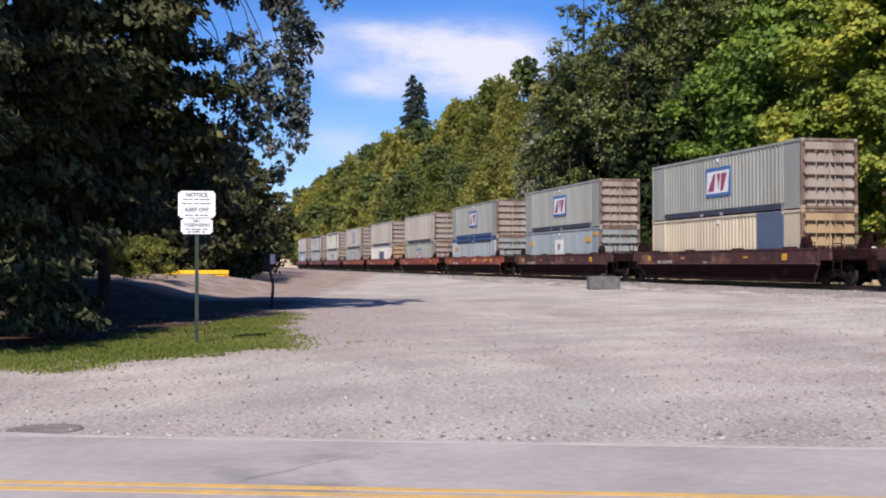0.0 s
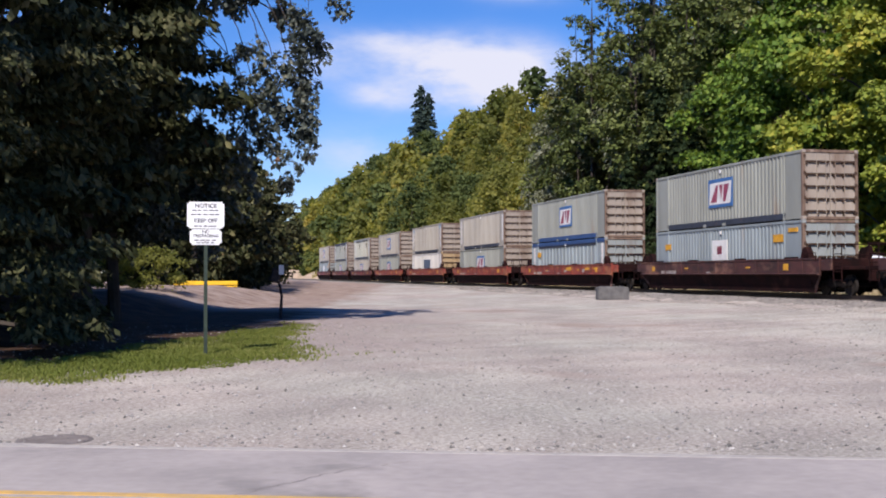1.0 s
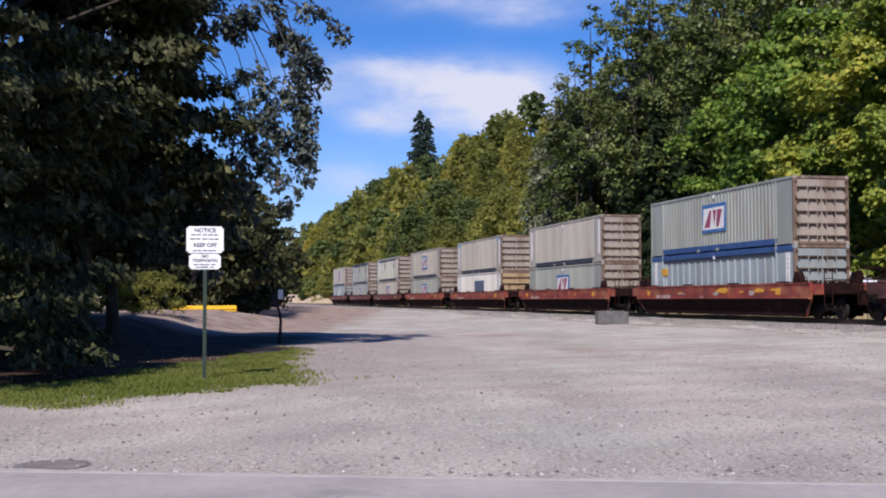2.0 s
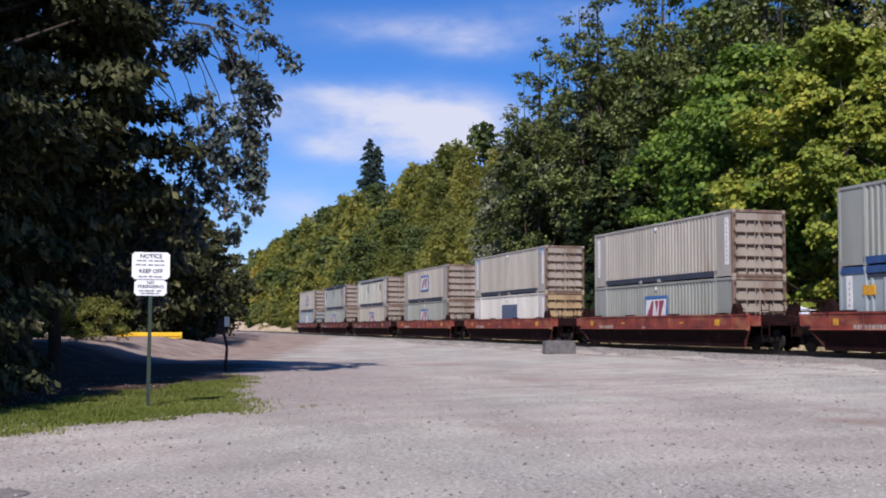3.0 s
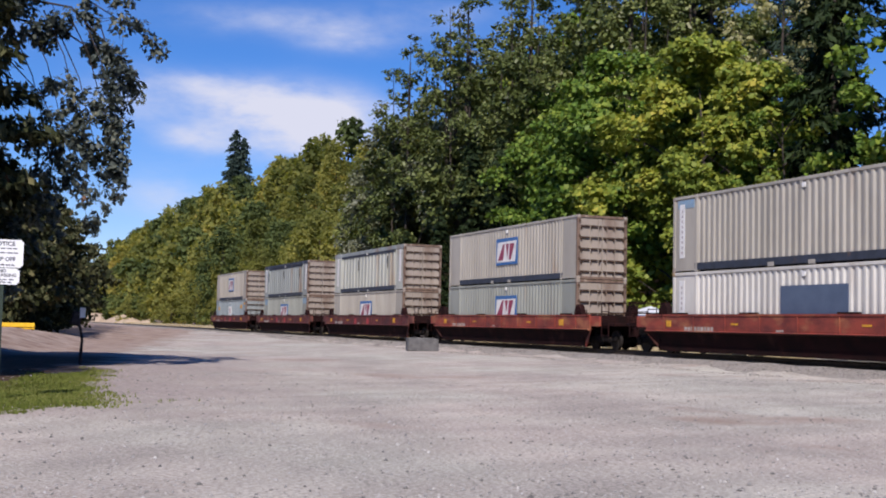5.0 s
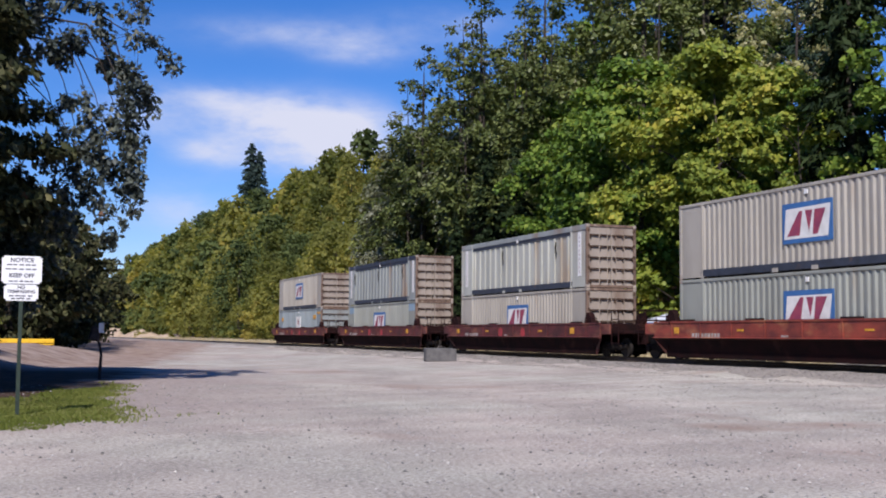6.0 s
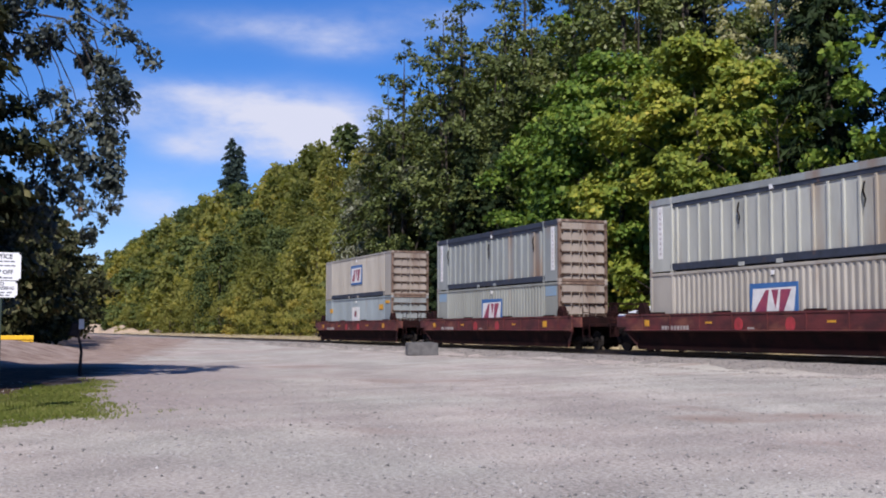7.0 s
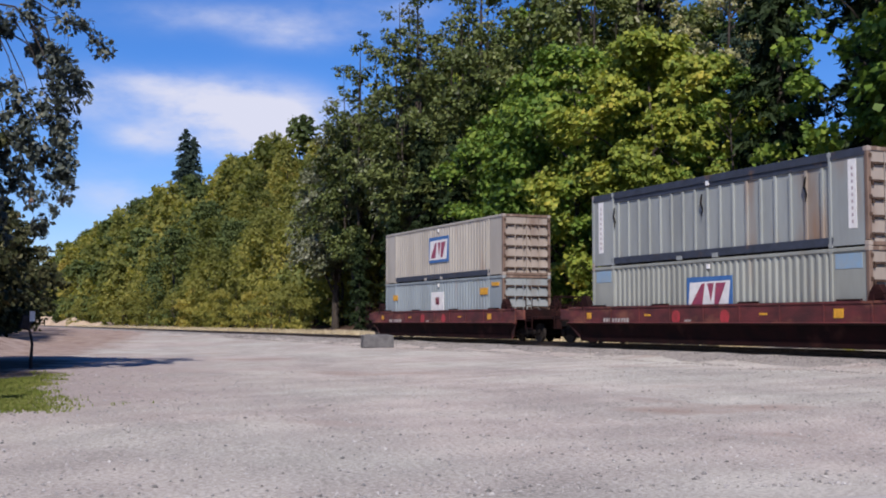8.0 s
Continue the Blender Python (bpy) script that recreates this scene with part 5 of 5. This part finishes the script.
VERGE = [(-8.5, 17.6), (-6.4, 16.9), (-5.5, 17.1), (-4.9, 18.2), (-4.0, 19.4), (-3.0, 20.6), (-1.7, 22.8), (-2.4, 25), (-3.5, 29), (-4.0, 36.8), (-4.9, 37.4), (-5.5, 33), (-5.8, 28.5), (-6.7, 24.5), (-7.5, 21.5), (-8.5, 20)]


def edge_distance(x, y, poly):
    best = np.full(len(x), 1e9)
    for (x0, y0), (x1, y1) in zip(poly, poly[1:] + poly[:1]):
        dx, dy = x1 - x0, y1 - y0
        f = np.clip(((x - x0) * dx + (y - y0) * dy) / (dx * dx + dy * dy), 0, 1)
        best = np.minimum(best, np.hypot(x - x0 - f * dx, y - y0 - f * dy))
    return best


def verge():
    rng = np.random.default_rng(21)
    n = 260000
    x, y = -9 + 8.6 * rng.random(n), 16.5 + 22 * rng.random(n)
    edge = np.array([noise.noise((a * .9, b * .5, 3.0)) + .5 * noise.noise((a * 3.1, b * 2.3, 7.0)) for a, b in zip(x, y)])
    within = np.where(inside(x, y, VERGE), 1, -1) * edge_distance(x, y, VERGE)
    # thick along the shady side, wearing thin towards the wheel tracks
    worn = smooth(-3.6, -1.9, x + .09 * (y - 22))
    keep = rng.random(n) < smooth(-.35, 1.5, within + edge * 1.1) * (.80 - .66 * worn)
    blades("grass", x[keep], y[keep], .05, GRASS, "rough green grass verge around the sign post", 22, .017)
    n = 26000
    s, d = 40 + 230 * rng.random(n) ** 1.3, 30.3 + 3.0 * rng.random(n)
    px, py = ALONG.x * s + ACROSS.x * d, ALONG.y * s + ACROSS.y * d
    blades("dry_grass", px, py, .38, STRAW, "dry straw-coloured grass strip behind the rails", 24, .03)


verge()


# ---------------------------------------------------------------- things on the lot
def notice_sign():
    g = new("notice_sign")
    tagged(g, "two white notice boards on a green steel post in grass", "sign")
    g.matrix_basis = Matrix.Translation((-4.49, 22.36, gz(-4.49, 22.36))) @ pose(0, 0, 0, 0, 0, 10.5)
    part("post", boxes((-.035, .035, 0, .012, -.3, 2.93), (-.035, -.023, .012, .04, -.3, 2.93), (.023, .035, .012, .04, -.3, 2.93)), GREEN_POST, g, "green U-channel steel post")
    turn = pose(0, 0, 0, 90, 0, 0)
    for nm, w, z0, z1 in (("main_board", .352, 2.44, 2.955), ("lower_board", .30, 2.125, 2.425)):
        bm = boxes((-w, w, -.012, -.002, z0, z1))
        vert_edges = [e for e in bm.edges if abs(e.verts[0].co.y - e.verts[1].co.y) > .005]
        bmesh.ops.bevel(bm, geom=vert_edges, offset=.035, segments=4, affect="EDGES")
        b = part(nm, bm, SIGN_WHITE, g, "white board with dark lettering")
        if nm == "main_board":
            words("lettering", "NOTICE", .112, INK, b, (0, -.0135, 2.875), turn)
            words("lettering", "KEEP OFF", .105, INK, b, (0, -.0135, 2.59), turn)
            rows = ((2.79, 5, .27), (2.71, 5, .29), (2.485, 5, .23))
        else:
            words("lettering", "NO", .085, INK, b, (0, -.0135, 2.375), turn)
            words("lettering", "TRESPASSING", .082, INK, b, (0, -.0135, 2.295), turn)
            rows = ((2.215, 4, .22), (2.165, 4, .18))
        for z, k, half in rows:
            step = 2 * half / k
            for i in range(k):
                a = -half + i * step
                part("text_bar", boxes((a + step * .06, a + step * (.72 + .2 * ((i * 7 + k) % 3) / 2), -.0150, -.0125, z - .011, z + .011)), INK, b)
        for z in (z0 + .06, z1 - .06):
            bm = bmesh.new()
            tube(bm, [(0, -.018, z), (0, -.010, z)], [.011, .011], 8)
            part("bolt", bm, RAIL_STEEL, b)


def marker_post():
    x, y = -5.46, 39.95
    g = new("marker_post")
    tagged(g, "crooked dark post with a small box and white tag", "post")
    g.matrix_basis = Matrix.Translation((x, y, gz(x, y))) @ pose(0, 0, 0, 0, 0, 8)
    bm = bmesh.new()
    tube(bm, [(.03, 0, -.3), (.03, 0, .35), (.06, 0, .8), (.0, 0, 1.15), (-.10, 0, 1.45)], [.06, .055, .045, .045, .04], 8)
    part("post", bm, BLACK_POST, g)
    bm = bmesh.new()
    block(bm, -.17, .17, -.12, .12, -.24, .24, .05)
    bmesh.ops.transform(bm, matrix=pose(-.15, 0, 1.52, 0, 14, 0), verts=bm.verts)
    part("box", bm, BLACK_POST, g, "dark weathered box")
    part("tag", boxes((-.04, .13, -.135, -.122, 1.55, 1.88), bevel=.003), WHITE, g, "white rectangular tag")


def concrete_block():
    p = Vector((8.95, 59.6, 0))
    g = new("concrete_block")
    tagged(g, "weathered grey concrete barrier block resting on the gravel", "barrier")
    g.matrix_basis = Matrix.Translation((p.x, p.y, gz(p.x, p.y) - .01)) @ pose(0, 0, 0, 0, 0, 4)
    bm = bmesh.new()
    block(bm, -.80, .80, -.36, .36, 0, .66, .035)
    bmesh.ops.subdivide_edges(bm, edges=bm.edges, cuts=3, use_grid_fill=True)
    rng = np.random.default_rng(3)
    for v in bm.verts:
        v.co += Vector(rng.normal(0, .006, 3))
    part("body", bm, CONCRETE, g)
    part("top_key", boxes((-.62, .62, -.10, .10, .655, .70), bevel=.02), CONCRETE, g)
    bm = bmesh.new()
    tube(bm, [(-.12, 0, .69), (-.10, 0, .78), (.10, 0, .78), (.12, 0, .69)], [.014] * 4, 6)
    part("lifting_loop", bm, IRON, g)


def yellow_barrier():
    g = new("yellow_barrier")
    tagged(g, "low yellow steel barrier rail at the far edge", "barrier")
    x, y = -14.75, 73.5
    g.matrix_basis = Matrix.Translation((x, y, 0)) @ pose(0, 0, 0, 0, 0, 4)
    z = gz(x, y)
    part("rail", boxes((-2.0, 2.0, -.06, .04, .92, 1.19), bevel=.03), YELLOW_RAIL, g)
    part("lower_rail", boxes((-2.0, 2.0, -.03, .03, .80, .88), bevel=.02), YELLOW_RAIL, g)
    for px in (-1.85, -.6, .65, 1.85):
        part("post", boxes((px - .06, px + .06, .04, .16, z - .3, 1.15), bevel=.01), BLACK_POST, g)


def canopy_tent():
    p = at_track(51.5, 32.2)
    g = new("canopy_tent")
    tagged(g, "white pop-up canopy with a blue valance behind the track", "canopy")
    g.matrix_basis = Matrix.Translation((p.x, p.y, gz(p.x, p.y) - .18)) @ pose(0, 0, 0, 0, 0, 20)
    bm = bmesh.new()
    lo = [bm.verts.new((a * 1.25, b * 1.25, 1.98)) for a, b in ((-1, -1), (1, -1), (1, 1), (-1, 1))]
    mid = [bm.verts.new((a * .55, b * .55, 2.26)) for a, b in ((-1, -1), (1, -1), (1, 1), (-1, 1))]
    tip = bm.verts.new((0, 0, 2.5))
    for i in range(4):
        j = (i + 1) % 4
        bm.faces.new((lo[i], lo[j], mid[j], mid[i]))
        bm.faces.new((mid[i], mid[j], tip))
    part("canopy", bm, TENT_WHITE, g, "white canvas top")
    for a, b, c, d in ((-1.25, 1.25, -1.26, -1.24), (-1.25, 1.25, 1.24, 1.26), (-1.26, -1.24, -1.25, 1.25), (1.24, 1.26, -1.25, 1.25)):
        part("valance", boxes((a, b, c, d, 1.78, 2.0)), TENT_BLUE, g, "blue valance")
    for a in (-1.2, 1.2):
        for b in (-1.2, 1.2):
            bm = bmesh.new()
            tube(bm, [(a, b, -.3), (a, b, 2.0)], [.02, .02], 6)
            part("leg", bm, WHITE_MARK, g)


def thin_pole():
    p = at_track(50.0, 34.0)
    g = new("slim_pole")
    tagged(g, "slim pale metal pole behind the track", "pole")
    g.matrix_basis = Matrix.Translation((p.x, p.y, gz(p.x, p.y)))
    bm = bmesh.new()
    tube(bm, [(0, 0, -.3), (0, 0, 3), (0, 0, 5.8)], [.035, .03, .022], 8)
    part("shaft", bm, WHITE_MARK, g)
    bm = bmesh.new()
    bmesh.ops.create_uvsphere(bm, u_segments=10, v_segments=6, radius=.05)
    bmesh.ops.translate(bm, verts=bm.verts, vec=(0, 0, 5.83))
    part("finial", bm, WHITE_MARK, g)


thin_pole()
notice_sign()
marker_post()
concrete_block()
yellow_barrier()
canopy_tent()


# ---------------------------------------------------------------- what moves
def motions():
    speed, ease = 22.659, -0.053
    for k, car in enumerate(CARS):
        riding = [(car, RAIL_Z)]
        if k:
            riding += [(STACKS[k - 1][0], 6.754 - CH), (STACKS[k - 1][1], 6.754 - 2 * CH - .004)]
        rows = {i: [] for i in range(len(riding))}
        for j in range(17):
            t = j * .5
            s = 43.071 + SPACING * (k - 1) + DRIFT[k] - speed * t - ease * t * t / 2 + HALF
            for i, (_, z) in enumerate(riding):
                p = at_track(s, TRACK_D, z)
                rows[i].append((t, pose(p.x, p.y, p.z, 0, 0, math.degrees(HEAD) - 90)))
        for i, (thing, _) in enumerate(riding):
            walk(thing, rows[i])


motions()
